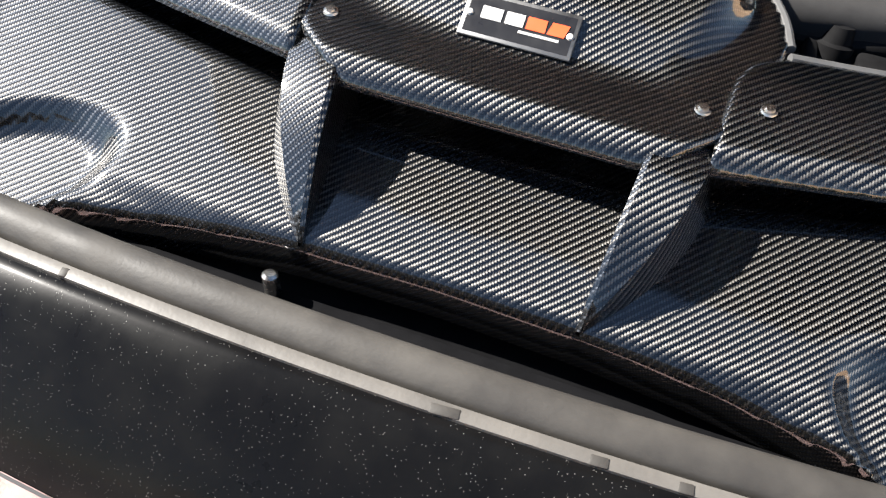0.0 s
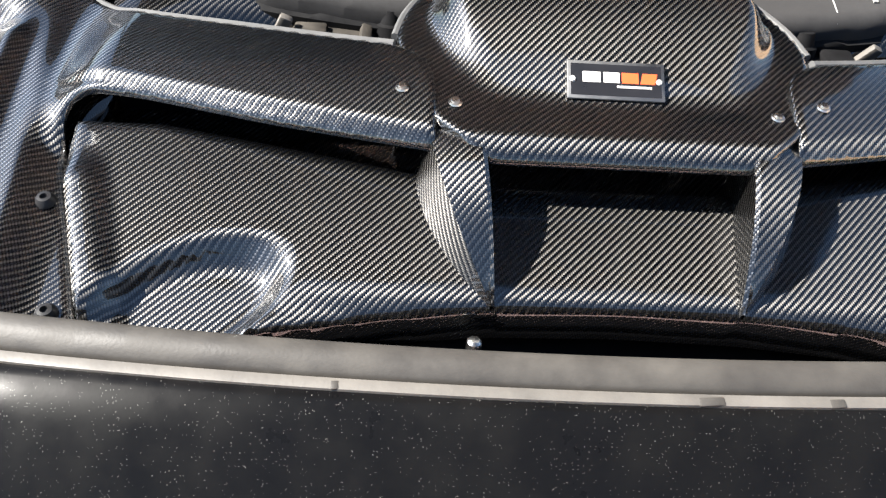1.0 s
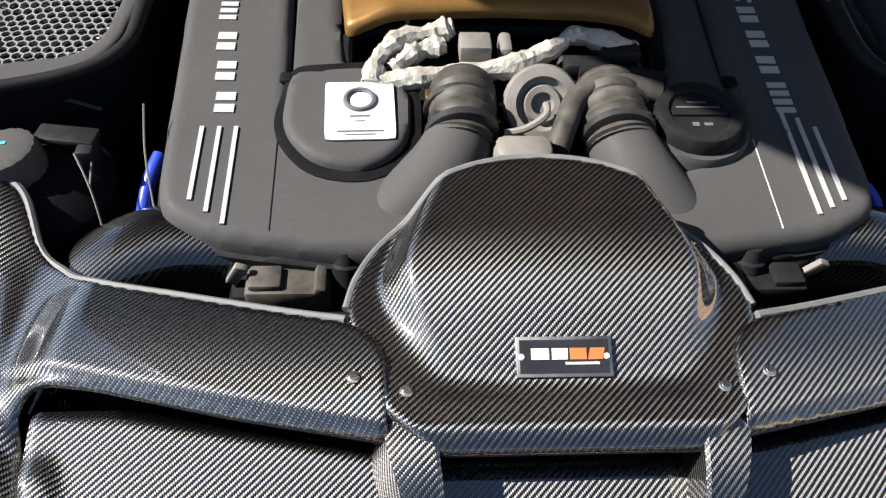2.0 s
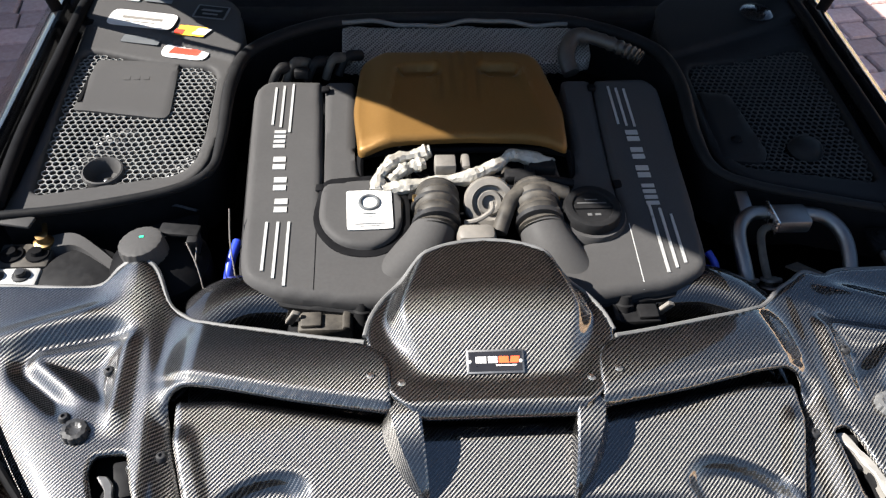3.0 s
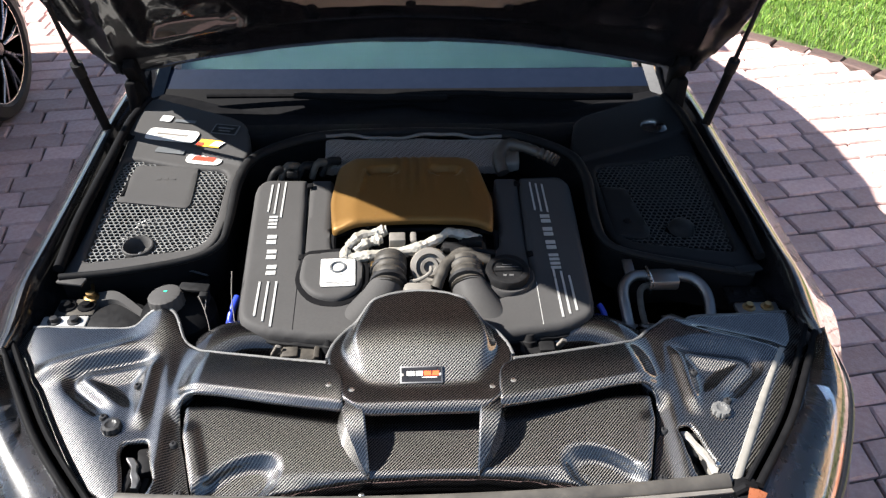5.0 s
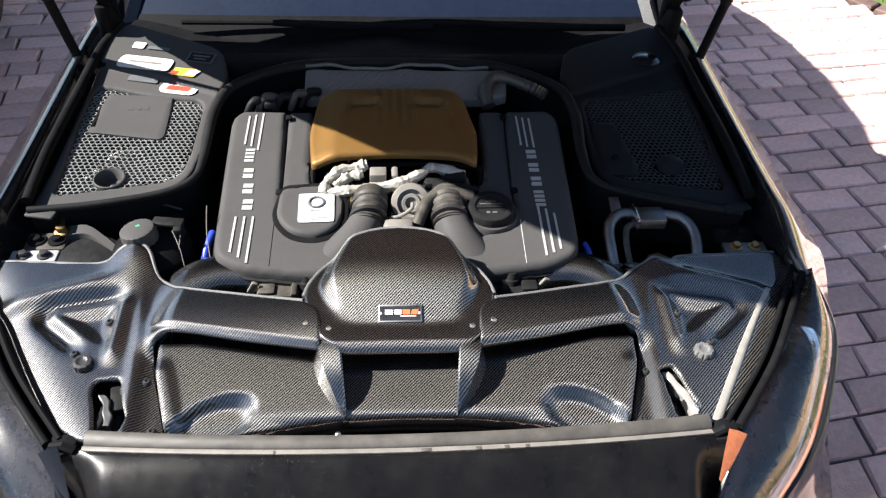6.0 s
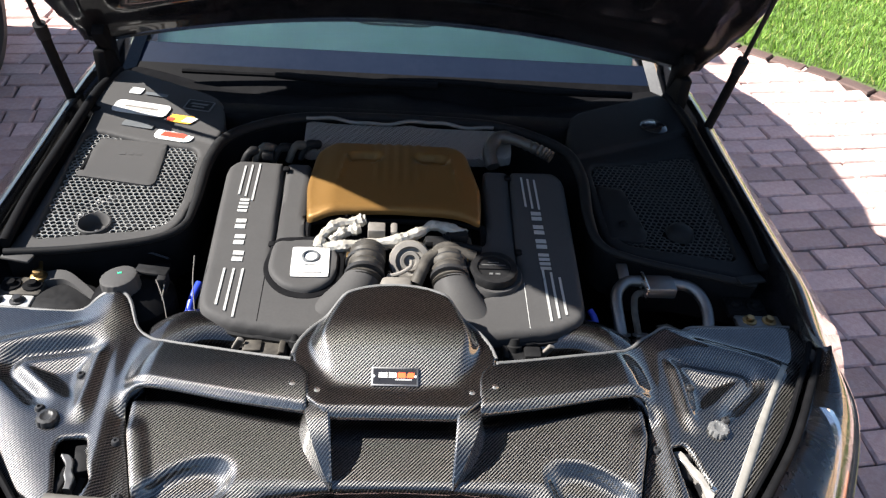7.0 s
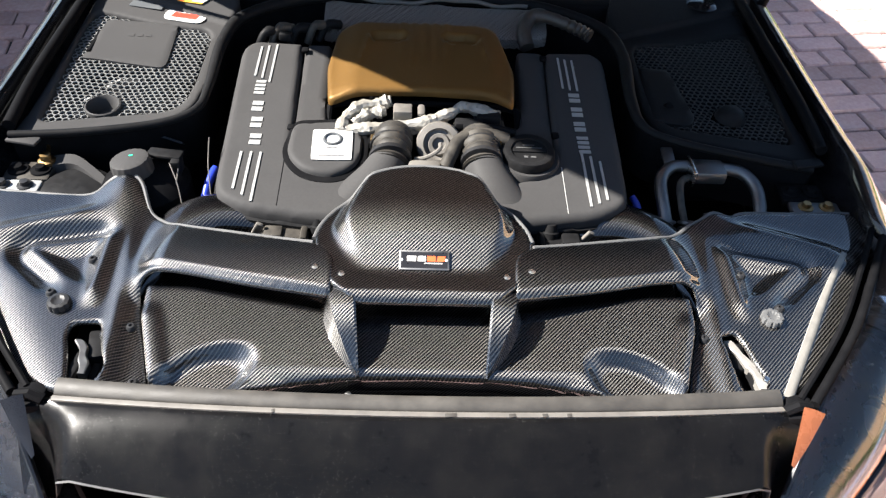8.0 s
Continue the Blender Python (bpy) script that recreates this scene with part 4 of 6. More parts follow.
for s in (-1, 1):
    hump = 1.0 if s < 0 else 0.2
    hy = 0.012 if s < 0 else -0.026
    half = [(0.1335, 0.266), (0.25, 0.292), (0.36, 0.322), (0.422, 0.330), (0.409, 0.262), (0.370, 0.139), (0.50, 0.141), (0.560, 0.182), (0.648, 0.288), (0.742, 0.425), (0.765, 0.462),
            (0.742, 0.520), (0.64, 0.512), (0.545, 0.508), (0.520, 0.522 + hy), (0.492, 0.530 + hy), (0.468, 0.515 + hy), (0.442, 0.474), (0.418, 0.450), (0.385, 0.427), (0.30, 0.401), (0.218, 0.377), (0.160, 0.361), (0.136, 0.338), (0.132, 0.290)]
    radii = [0.003, 0.02, 0.02, 0.035, 0.01, 0.01, 0.012, 0.03, 0.03, 0.03, 0.02, 0.02, 0.02, 0.012, 0.01, 0.012, 0.012, 0.02, 0.02, 0.03, 0.02, 0.02, 0.02, 0.02, 0.004]
    hole = rounded([(0.498, 0.249), (0.459, 0.252), (0.446, 0.205), (0.434, 0.178), (0.438, 0.160), (0.448, 0.149), (0.478, 0.149), (0.488, 0.193), (0.500, 0.229)]
                   if s < 0 else [(0.439, 0.247), (0.463, 0.256), (0.472, 0.235), (0.480, 0.199), (0.489, 0.177), (0.478, 0.152), (0.450, 0.152), (0.444, 0.200)], 0.007)
    form = wing_height(hump)
    bm = plate(rounded(half, radii), 0.004, form, 0.004, 0.003, [hole])
    if s < 0:
        moved(bm, Matrix.Diagonal((-1, 1, 1, 1)))
        bmesh.ops.reverse_faces(bm, faces=bm.faces)
    wing = part("side_wing", bm, M_CARBON, shroud, "carbon side panel with intake duct", angle=60)
    # rubber edging along the rear rim
    rim = spline([(0.166, 0.3645), (0.218, 0.378), (0.30, 0.402), (0.385, 0.428), (0.418, 0.451), (0.443, 0.475), (0.466, 0.514 + hy), (0.492, 0.5305 + hy), (0.520, 0.522 + hy), (0.548, 0.509), (0.64, 0.512), (0.735, 0.519)], 6)
    z = form(rim[:, 0], rim[:, 1])
    bm = tube([(s * x, y, float(h) - 0.004) for (x, y), h in zip(rim, z)], 0.0042, 8)
    part("edging", bm, M_EDGE, wing, "grey rubber edging")
    for (x, y) in ((0.158, 0.311),):
        shared_part("bolt", BOLT, wing, (s * x, y, float(form(np.array([x]), np.array([y]))[0]) + 0.0005), label="steel bolt")
    for (x, y) in ((0.417, 0.248), (0.393, 0.158), (0.503, 0.368)):
        shared_part("black_bolt", BLACK_BOLT, wing, (s * x, y, float(form(np.array([x]), np.array([y]))[0])))
    x, y = 0.526, 0.281
    shared_part("quarter_turn_knob", KNOB if s < 0 else PALE_KNOB, wing, (s * x, y, float(form(np.array([x]), np.array([y]))[0]) + 0.003))
    shared_part("black_bolt", BLACK_BOLT, wing, (s * 0.545, 0.302, float(form(np.array([0.545]), np.array([0.302]))[0])))
    # pale tape along the outer border
    rows = []
    for y in np.linspace(0.150, 0.425, 34) if s > 0 else ():
        inner = 0.5335 + 0.630 * (y - 0.198) + 0.30 * max(0.0, y - 0.29) * (y - 0.198)
        wide = 0.013 + 0.006 * float(smooth(0.42, 0.25, y))
        across = inner + wide * np.array([0.0, 0.08, 0.5, 0.92, 1.0])
        z = form(across, np.full(5, y)) + np.array([-0.001, 0.0012, 0.0014, 0.0012, -0.001])
        rows.append([(s * x, float(y), float(h)) for x, h in zip(across, z)][::s])
    if s > 0:
        part("border_tape", loft(rows), M_TAPE, wing, "pale beige tape along the outer border", angle=60)
    # the bonnet latch seen through the opening
    latch = thing("bonnet_latch", (s * 0.47, 0.21, 0.78), "black and bare metal bonnet latch in the cover's opening", "latch", "bonnet latches")
    bm = block((s * 0.472, 0.205, 0.795), (0.070, 0.150, 0.016), 0.005)
    block((s * 0.462, 0.226, 0.812), (0.022, 0.052, 0.030), 0.004, pose(0, 0, 0, 0, 0, s * -14), bm)
    block((s * 0.480, 0.178, 0.812), (0.014, 0.064, 0.034), 0.003, pose(0, 0, 0, 0, 0, s * 10), bm)
    block((s * 0.455, 0.176, 0.806), (0.012, 0.046, 0.022), 0.003, pose(0, 0, 0, 0, 0, s * 4), bm)
    tube([(s * 0.448, 0.240, 0.804), (s * 0.448, 0.240, 0.826)], 0.008, 12, bm=bm)
    part("body", bm, M_PLASTIC, latch)
    lever = spline([(0.484, 0.226), (0.474, 0.212), (0.470, 0.196), (0.464, 0.182), (0.463, 0.166)], 4) if s < 0 else spline([(0.453, 0.248), (0.460, 0.232), (0.468, 0.216), (0.474, 0.200), (0.479, 0.184), (0.482, 0.160)], 4)
    wide = 0.006 if s < 0 else 0.0065
    rows = []
    for i, (x, y) in enumerate(lever):
        w = wide * (1 + 0.22 * math.sin(i * 0.75))
        rows.append([(s * (x - w), y, 0.820), (s * (x - w), y, 0.832), (s * (x - w * 0.7), y, 0.8335), (s * (x + w * 0.7), y, 0.8345), (s * (x + w), y, 0.833), (s * (x + w), y, 0.820)])
    part("catch", loft(rows, closed=True, caps=True), M_ALU if s < 0 else M_ZINC, latch, "dull grey catch lever" if s < 0 else "bare steel catch plate", angle=30)
    part("pivot", lathe([(0, 0.006), (0.004, 0.0055), (0.0062, 0.002), (0.0065, -0.004)], 14, pose(s * (0.452 if s < 0 else 0.488), 0.236 if s < 0 else 0.176, 0.832)), M_STEEL, latch, "bright pivot pin")


def dome_z(x, y):
    ax = np.abs(x)
    flange = 0.9035 + 0.02 * (y - 0.30) - 0.03 * np.clip(y - 0.36, 0, 1)
    top = 0.891 + 0.047 * smooth(0.262, 0.43, y) + 0.002 * smooth(0.40, 0.53, y)
    wide = 0.114 + 0.030 * smooth(0.30, 0.40, y) - 0.62 * np.clip(y - 0.40, 0, 1) ** 1.25
    side = smooth(wide, wide - 0.032, ax)
    front = smooth(0.290, 0.325, y)
    z = flange + (top + 0.006 * np.cos(np.clip(ax / 0.11, 0, 1.5) * 1.5) - flange) * side * front
    return z - 0.009 * np.clip((0.2695 - y) / 0.015, 0, 1)


dome_outline = rounded([(-0.099, 0.2545), (0.102, 0.2545), (0.138, 0.286), (0.152, 0.33), (0.166, 0.374), (0.158, 0.408), (0.138, 0.444), (0.104, 0.478), (0.055, 0.501), (0.0, 0.508),
                        (-0.055, 0.501), (-0.104, 0.478), (-0.138, 0.444), (-0.158, 0.408), (-0.166, 0.374), (-0.152, 0.33), (-0.136, 0.286)], 0.012)
scoop = part("scoop", plate(dome_outline, 0.004, dome_z, 0.004, 0.002), M_CARBON, shroud, "domed carbon scoop", angle=60)
rim = spline([(0.166, 0.376), (0.158, 0.408), (0.138, 0.444), (0.104, 0.478), (0.055, 0.501), (0.0, 0.508), (-0.055, 0.501), (-0.104, 0.478), (-0.138, 0.444), (-0.158, 0.408), (-0.166, 0.376)], 6)
bm = tube([(x, y, float(h) - 0.003) for (x, y), h in zip(rim, dome_z(rim[:, 0], rim[:, 1]))], 0.0035, 8)
part("edging", bm, M_EDGE, scoop, "grey rubber edging")
for x in (-0.119, 0.121):
    shared_part("bolt", BOLT, scoop, (x, 0.300, float(dome_z(np.array([x]), np.array([0.300]))[0]) + 0.0005), label="steel bolt")

# fins either side of the scoop's mouth
for s in (-1, 1):
    rows = []
    for t in np.linspace(0, 1, 22):
        y = 0.288 - 0.118 * t
        top = 0.834 + 0.066 * (1 - t**2.3)
        xin = 0.0985 - 0.012 * t
        w = 0.036 * (1 - t**2.2) + 0.003
        low = float(ramp_z(np.array([0.0]), np.array([y]))[0]) - 0.006
        out = 0.010 * (1 - t) ** 0.6 + 0.003 * math.sin(math.pi * t) + 0.002
        rows.append([(s * xin, y, low), (s * (xin + 0.001), y, top - 0.002), (s * (xin + 0.004), y, top), (s * (xin + w * 0.55), y, top - 0.001), (s * (xin + w), y, top - 0.006 * (1 - t) - 0.001),
                     (s * (xin + w + out * 0.5), y, (top + low) / 2), (s * (xin + w + out), y, low)])
    part("fin", loft(rows, closed=True, caps=True), M_CARBON, shroud, "curved carbon fin", angle=32)
# inside of the mouth
bm = block((0, 0.385, 0.840), (0.80, 0.02, 0.07), 0.004)
part("duct_back", bm, M_DARK, shroud)

# the maker's plate on the scoop: plain shapes on a black plate in a grey frame
badge_pose = pose(0.0, 0.3220, 0.9125, 24.0, 0, 0)
badge = part("badge", moved(block((0, 0, 0), (0.0735, 0.031, 0.0022), 0.0009), badge_pose), M_ALU, scoop, "grey-framed black plate with white and orange marks")


def flat_marks(pieces, z, m, thick=0.0004):
    """Small flat bars: (x, y, width, height, slant)."""
    b = bmesh.new()
    for x, y, w, h, slant in pieces:
        low = [b.verts.new((x + dx * w / 2 + slant * dy, y + dy * h / 2, z)) for dx, dy in ((-1, -1), (1, -1), (1, 1), (-1, 1))]
        high = [b.verts.new((v.co.x, v.co.y, z + thick)) for v in low]
        b.faces.new(high)
        for k in range(4):
            b.faces.new((low[k], low[(k + 1) % 4], high[(k + 1) % 4], high[k]))
    return moved(b, m)


part("plate", flat_marks([(0, 0, 0.068, 0.0255, 0)], 0.0008, badge_pose), M_BLACKPRINT, badge)
for mark, ink in (((-0.0185, 0.002, 0.0135, 0.0085, 0), M_WHITE), ((-0.0035, 0.002, 0.0120, 0.0085, 0), M_WHITE), ((0.0105, 0.002, 0.0125, 0.0085, 0), M_ORANGE), ((0.0245, 0.002, 0.0110, 0.0085, 0.001), M_ORANGE)):
    part("mark", flat_marks([mark], 0.0013, badge_pose), ink, badge)
part("small_writing", flat_marks([(0.0135, -0.0052, 0.026, 0.0018, 0)], 0.0013, badge_pose), M_WHITE, badge)
for x in (-0.0325, 0.0325):
    part("rivet", lathe([(0, 0.0016), (0.0018, 0.0013), (0.0026, 0.0)], 12, badge_pose @ pose(x, 0, 0.0010)), M_WHITE, badge)

# black slam panel between the ramp and the sealing strip, with its peg
slam = thing("slam_panel", (0, 0.13, 0.79), "black slam panel behind the sealing strip", "panel")
part("panel", plate(rounded([(-0.40, 0.108), (0, 0.075), (0.42, 0.108), (0.40, 0.20), (-0.38, 0.20)], 0.02), 0.01, lambda x, y: 0.772 + 0.1 * (y - 0.12), 0.02, 0.006), M_DARK, slam)
part("peg", tube([(-0.101, 0.146, 0.770), (-0.101, 0.148, 0.818), (-0.101, 0.1485, 0.8215), (-0.101, 0.149, 0.823)], lambda t: 0.0052 if t < 0.9 else 0.0035, 14), M_STEEL, slam, "bare metal locating peg")
bm = bmesh.new()
for i in range(3):
    block((0.232 + 0.024 * i, 0.138 - 0.001 * i, 0.780), (0.020, 0.010, 0.004), 0.0015, pose(0, 0, 0, 10, 0, -6), bm)
part("vent_slot", bm, M_PLASTIC, slam)

# ---- engine ----
engine = thing("engine", (0, 0.75, 0.60), "V8 engine with grey plastic covers and a gold centre cover", "engine")
bm = block((0, 0.74, 0.68), (0.58, 0.60, 0.30), 0.03)
part("crankcase", bm, M_DARK, engine)


def cover_z(x, y):
    return 0.871 + 0.098 * (y - 0.48)


for s in (-1, 1):
    outline = [(0.247, 0.950), (0.345, 0.955), (0.366, 0.925), (0.352, 0.550), (0.345, 0.512), (0.300, 0.485), (0.240, 0.475), (0.165, 0.465), (0.06, 0.470), (0.10, 0.560), (0.17, 0.560), (0.232, 0.605), (0.236, 0.70)]
    radii = [0.006, 0.025, 0.03, 0.03, 0.03, 0.05, 0.03, 0.03, 0.02, 0.03, 0.05, 0.04, 0.006]
    pts = rounded([(s * x, y) for x, y in outline][:: s], radii[::s])
    bm = plate(pts, 0.006, cover_z, 0.012, 0.012)
    cover = part("intake_cover", bm, M_COVER, engine, "grained grey-black plastic intake cover", angle=50)
    lower = plate(rounded([(s * x * 1.012, y - 0.004) for x, y in outline][:: s], radii[::s]), 0.012, lambda x, y: cover_z(x, y) - 0.021, 0.008, 0.004)
    part("lower_lip", lower, M_PLASTIC, cover)
    # seam across the cover's front
    x0 = s * 0.238
    part("seam", tube([(x0 + s * 0.002, 0.478, float(cover_z(0, 0.478)) - 0.006), (x0 + s * 0.003, 0.488, float(cover_z(0, 0.488)) - 0.0004), (x0 + s * 0.004, 0.60, float(cover_z(0, 0.60)) - 0.0002)], 0.0009, 6), M_DARK if s < 0 else M_SILVER, cover)
    slope = math.degrees(math.atan(0.098))
    # raised silver bars: three long ones in front, three short behind, and the slanted mark with its blocks between them
    base = pose(s * 0.300, 0.48, float(cover_z(0, 0.48)), slope, 0, 0)
    if s < 0:
        bars = [(-0.0175, 0.0885, 0.0042, 0.093, 0), (-0.0005, 0.0815, 0.0042, 0.107, 0), (0.0160, 0.0745, 0.0042, 0.121, 0), (-0.0260, 0.402, 0.0040, 0.097, 0), (-0.0120, 0.401, 0.0040, 0.108, 0), (0.0035, 0.397, 0.0040, 0.125, 0)]
        marks = [(-0.0115, 0.336 - 0.0115 * i, 0.019, 0.0072, 0) for i in range(4)]
        letters = [(-0.0080 + 0.0045 * k, 0.262 - 0.0465 * k + dy, 0.020, 0.0115, 0.0) for k in range(3) for dy in (-0.0085, 0.0085)]
    else:
        bars = [(-0.0180, 0.0925, 0.0042, 0.139, 0), (-0.0030, 0.0905, 0.0042, 0.119, 0), (0.0120, 0.0885, 0.0042, 0.097, 0), (-0.0300, 0.398, 0.0040, 0.100, 0), (-0.0165, 0.393, 0.0040, 0.100, 0), (-0.0025, 0.391, 0.0040, 0.100, 0)]
        marks = [(-0.0110, 0.162 + 0.0125 * i, 0.021, 0.0075, 0) for i in range(4)]
        letters = [(-0.0115, 0.232 + 0.043 * k + dy, 0.021, 0.0105, 0.0) for k in range(3) for dy in (-0.0080, 0.0080)]
    for bar in bars:
        part("silver_bar", flat_marks([bar], 0.0002, base, 0.0018), M_SILVER, cover)
    for mark in marks:
        part("slanted_mark", flat_marks([mark], 0.0002, base, 0.0014), M_SILVER, cover)
    for mark in letters:
        part("block_mark", flat_marks([mark], 0.0002, base, 0.0014), M_SILVER, cover)
    # inner rail beside the centre cover
    rail = rounded([(s * x, y) for x, y in [(0.188, 0.955), (0.243, 0.955), (0.236, 0.70), (0.232, 0.600), (0.17, 0.57), (0.165, 0.62), (0.150, 0.69), (0.178, 0.715), (0.186, 0.78)]][:: s], 0.012)
    part("inner_rail", plate(rail, 0.008, lambda x, y: cover_z(x, y) - 0.006 + 0.004 * smooth(0.72, 0.66, y), 0.05, 0.006), M_COVER, engine, "grey-black plastic rail", angle=50)
    for y in (0.925, 0.685):
        part("grommet", block((s * 0.240, y, float(cover_z(0, y)) - 0.001), (0.014, 0.016, 0.008), 0.003), M_DARK, engine)
    # broad intake elbow running from the cover to the clamp
    path = spline([(s * 0.250, 0.490, 0.765), (s * 0.185, 0.502, 0.795), (s * 0.138 + 0.010, 0.526, 0.832), (s * 0.100 + 0.018, 0.562, 0.864), (s * 0.081 + 0.021, 0.600, 0.882)], 8)
    part("intake_elbow", tube(path, lambda t: 0.058 - 0.024 * t, 28), M_COVER, engine, "smooth plastic intake elbow")
    hose = part("ribbed_hose", tube(spline([(s * 0.082 + 0.021, 0.590, 0.880), (s * 0.078 + 0.021, 0.622, 0.889), (s * 0.076 + 0.021, 0.670, 0.890)], 12), lambda t: 0.0335 + 0.0025 * math.sin(t * 44), 22), M_HOSE, engine, "ribbed grey rubber hose")
    bm = bmesh.new()
    for y in (0.602, 0.640):
        lathe([(0.0355, -0.005), (0.0378, -0.004), (0.0378, 0.004), (0.0355, 0.005)], 26, pose(s * 0.080 + 0.021, y, 0.886, 98, 0, 0), bm)
    block((s * 0.105 + 0.021, 0.606, 0.905), (0.010, 0.012, 0.010), 0.002, None, bm)
    part("hose_clamp", bm, M_KNOB, hose, "black metal hose clamp")
    part("clamp_screw", block((s * 0.112 + 0.021, 0.645, 0.900), (0.008, 0.016, 0.008), 0.002), M_BRASS, hose, "brass clamp screw")

# cap pods
pod = part("oil_filler", lathe([(0.056, -0.05), (0.056, -0.004), (0.053, 0.002), (0.046, 0.0)], 36, pose(0.184, 0.617, 0.890, 5, 0, 0)), M_COVER, engine)
cap = part("oil_cap", lathe([(0, 0.005), (0.031, 0.005), (0.0325, 0.0085), (0.038, 0.0095), (0.0430, 0.0085), (0.0455, 0.004), (0.0465, -0.010)], 48, pose(0.184, 0.617, 0.898, 5, 0, 0), teeth=24, tooth=0.012), M_PLASTIC, engine, "black oil filler cap with faint writing")
for mark in ((0, 0.008, 0.046, 0.0022, 0), (0, 0.015, 0.020, 0.0020, 0), (0, 0.003, 0.034, 0.0016, 0), (-0.007, -0.016, 0.007, 0.005, 0), (0.006, -0.016, 0.009, 0.004, 0)):
    part("writing_bar", flat_marks([mark], 0, pose(0.184, 0.617, 0.9034, 5, 0, 0)), M_EDGE, cap)
part("grip_bar", block((0.184, 0.617, 0.9042), (0.058, 0.010, 0.0030), 0.0012, None), M_PLASTIC, cap)
podl = part("label_pod", plate(rounded([(-0.236, 0.690), (-0.240, 0.605), (-0.205, 0.560), (-0.150, 0.552), (-0.112, 0.585), (-0.108, 0.660), (-0.135, 0.700)], [0.02, 0.04, 0.04, 0.04, 0.03, 0.03, 0.02]), 0.006, lambda x, y: 0.8945 + 0.06 * (y - 0.62), 0.06, 0.006), M_COVER, engine, "plastic pod under a white sticker", angle=50)
# black sheet laid on the cover, its colour standing for the gap's shade
gap = rounded([(-0.236, 0.702), (-0.252, 0.605), (-0.211, 0.548), (-0.146, 0.540), (-0.100, 0.580), (-0.098, 0.665), (-0.130, 0.712)], [0.02, 0.045, 0.045, 0.045, 0.035, 0.03, 0.02])
part("pod_gap_shade", plate(gap, 0.008, lambda x, y: cover_z(x, y) + 0.0022, 0.004, 0.001), M_DARK, podl, "dark sheet painted as the shaded gap round the pod")
lab_pose = pose(-0.1610, 0.6260, 0.8965, 4, 0, 2)
lab = part("label_sticker", moved(plate(rounded([(-0.035, -0.041), (0.035, -0.041), (0.035, 0.041), (-0.035, 0.041)], 0.004), 0.01, lambda x, y: 0.0014 + 0 * x, 0.0014), lab_pose), M_WHITE, podl, "white printed sticker with grey lettering")
bm = tube([Vector((0.0145 * math.cos(a), 0.014 + 0.0145 * math.sin(a), 0.0022)) for a in np.linspace(0, 2 * math.pi, 25)], 0.0028, 6, caps=False)
part("ring_mark", moved(bm, lab_pose), M_GREYPRINT, lab)
for mark in ((0, -0.009, 0.020, 0.0022, 0), (0.0, -0.016, 0.010, 0.0014, 0), (0, -0.030, 0.046, 0.0022, 0), (0, -0.0345, 0.030, 0.0016, 0)):
    part("writing_bar", flat_marks([mark], 0.0013, lab_pose, 0.0006), M_GREYPRINT, lab)


# gold centre cover
def gold_z(x, y):
    ax = np.abs(x)
    z = 0.924 + 0.005 * smooth(0.755, 0.785, y) + 0.010 * smooth(0.78, 1.0, y)
    z = z - 0.015 * smooth(0.125, 0.185, ax)
    for c in (0.0, 0.022, -0.022, 0.044, -0.044):
        z = z + 0.0042 * np.exp(-((x - c) / 0.0042) ** 2) * smooth(0.84, 0.89, y)
    z = z - 0.014 * pocket(ax, y, [(0.036, 0.934), (0.100, 0.930), (0.112, 0.950), (0.106, 0.968), (0.034, 0.972)], 0.008)
    return z + 0.004 * np.exp(-((ax - 0.112 - 0.14 * (0.95 - y)) / 0.004) ** 2) * smooth(0.83, 0.88, y) * smooth(0.965, 0.95, y)


gold_outline = rounded([(-0.180, 0.752), (-0.11, 0.766), (0.0, 0.770), (0.10, 0.766), (0.168, 0.752), (0.176, 0.86), (0.150, 0.990), (0.12, 1.010), (-0.15, 1.010), (-0.178, 0.990), (-0.190, 0.86)], [0.012, 0.02, 0.02, 0.02, 0.012, 0.02, 0.03, 0.02, 0.02, 0.03, 0.02])
gold = part("centre_cover", plate(gold_outline, 0.0055, gold_z, 0.009, 0.006), M_GOLD, engine, "gold painted centre cover half in shade", angle=50)
bm = tube(spline([(-0.176, 0.70, 0.868), (-0.178, 0.755, 0.884), (-0.168, 0.770, 0.888), (-0.10, 0.778, 0.890), (0.10, 0.778, 0.890), (0.166, 0.770, 0.888), (0.176, 0.755, 0.884), (0.174, 0.70, 0.868)], 8), 0.0065, 8)
part("cover_rim", bm, M_DARK, gold)
part("valley", block((0, 0.74, 0.835), (0.32, 0.18, 0.02), 0.01), M_DARK, engine)

# pulley, thermostat pipe, foil-wrapped loom and small fittings in the valley
pul = part("bleed_cap", lathe([(0, -0.002), (0.010, -0.002), (0.012, 0.004), (0.018, 0.0045), (0.021, -0.001), (0.025, 0.000), (0.028, 0.007), (0.038, 0.005), (0.041, -0.002), (0.040, -0.006), (0.034, -0.012), (0.034, -0.05)], 40, pose(0.026, 0.640, 0.895, 50, 0, -2)), M_PALE, engine, "round pale grey sensor housing")
part("hook", tube(spline([(-0.016, 0.602, 0.888), (0.006, 0.603, 0.894), (0.026, 0.614, 0.902), (0.028, 0.630, 0.903)], 6), 0.004, 8), M_PALE, pul)
part("crossover_pipe", tube(spline([(0.036, 0.585, 0.882), (0.048, 0.612, 0.896), (0.060, 0.636, 0.904), (0.084, 0.655, 0.908), (0.110, 0.657, 0.908), (0.150, 0.652, 0.900)], 8), 0.0125, 14), M_HOSE, engine, "curved grey coolant pipe")
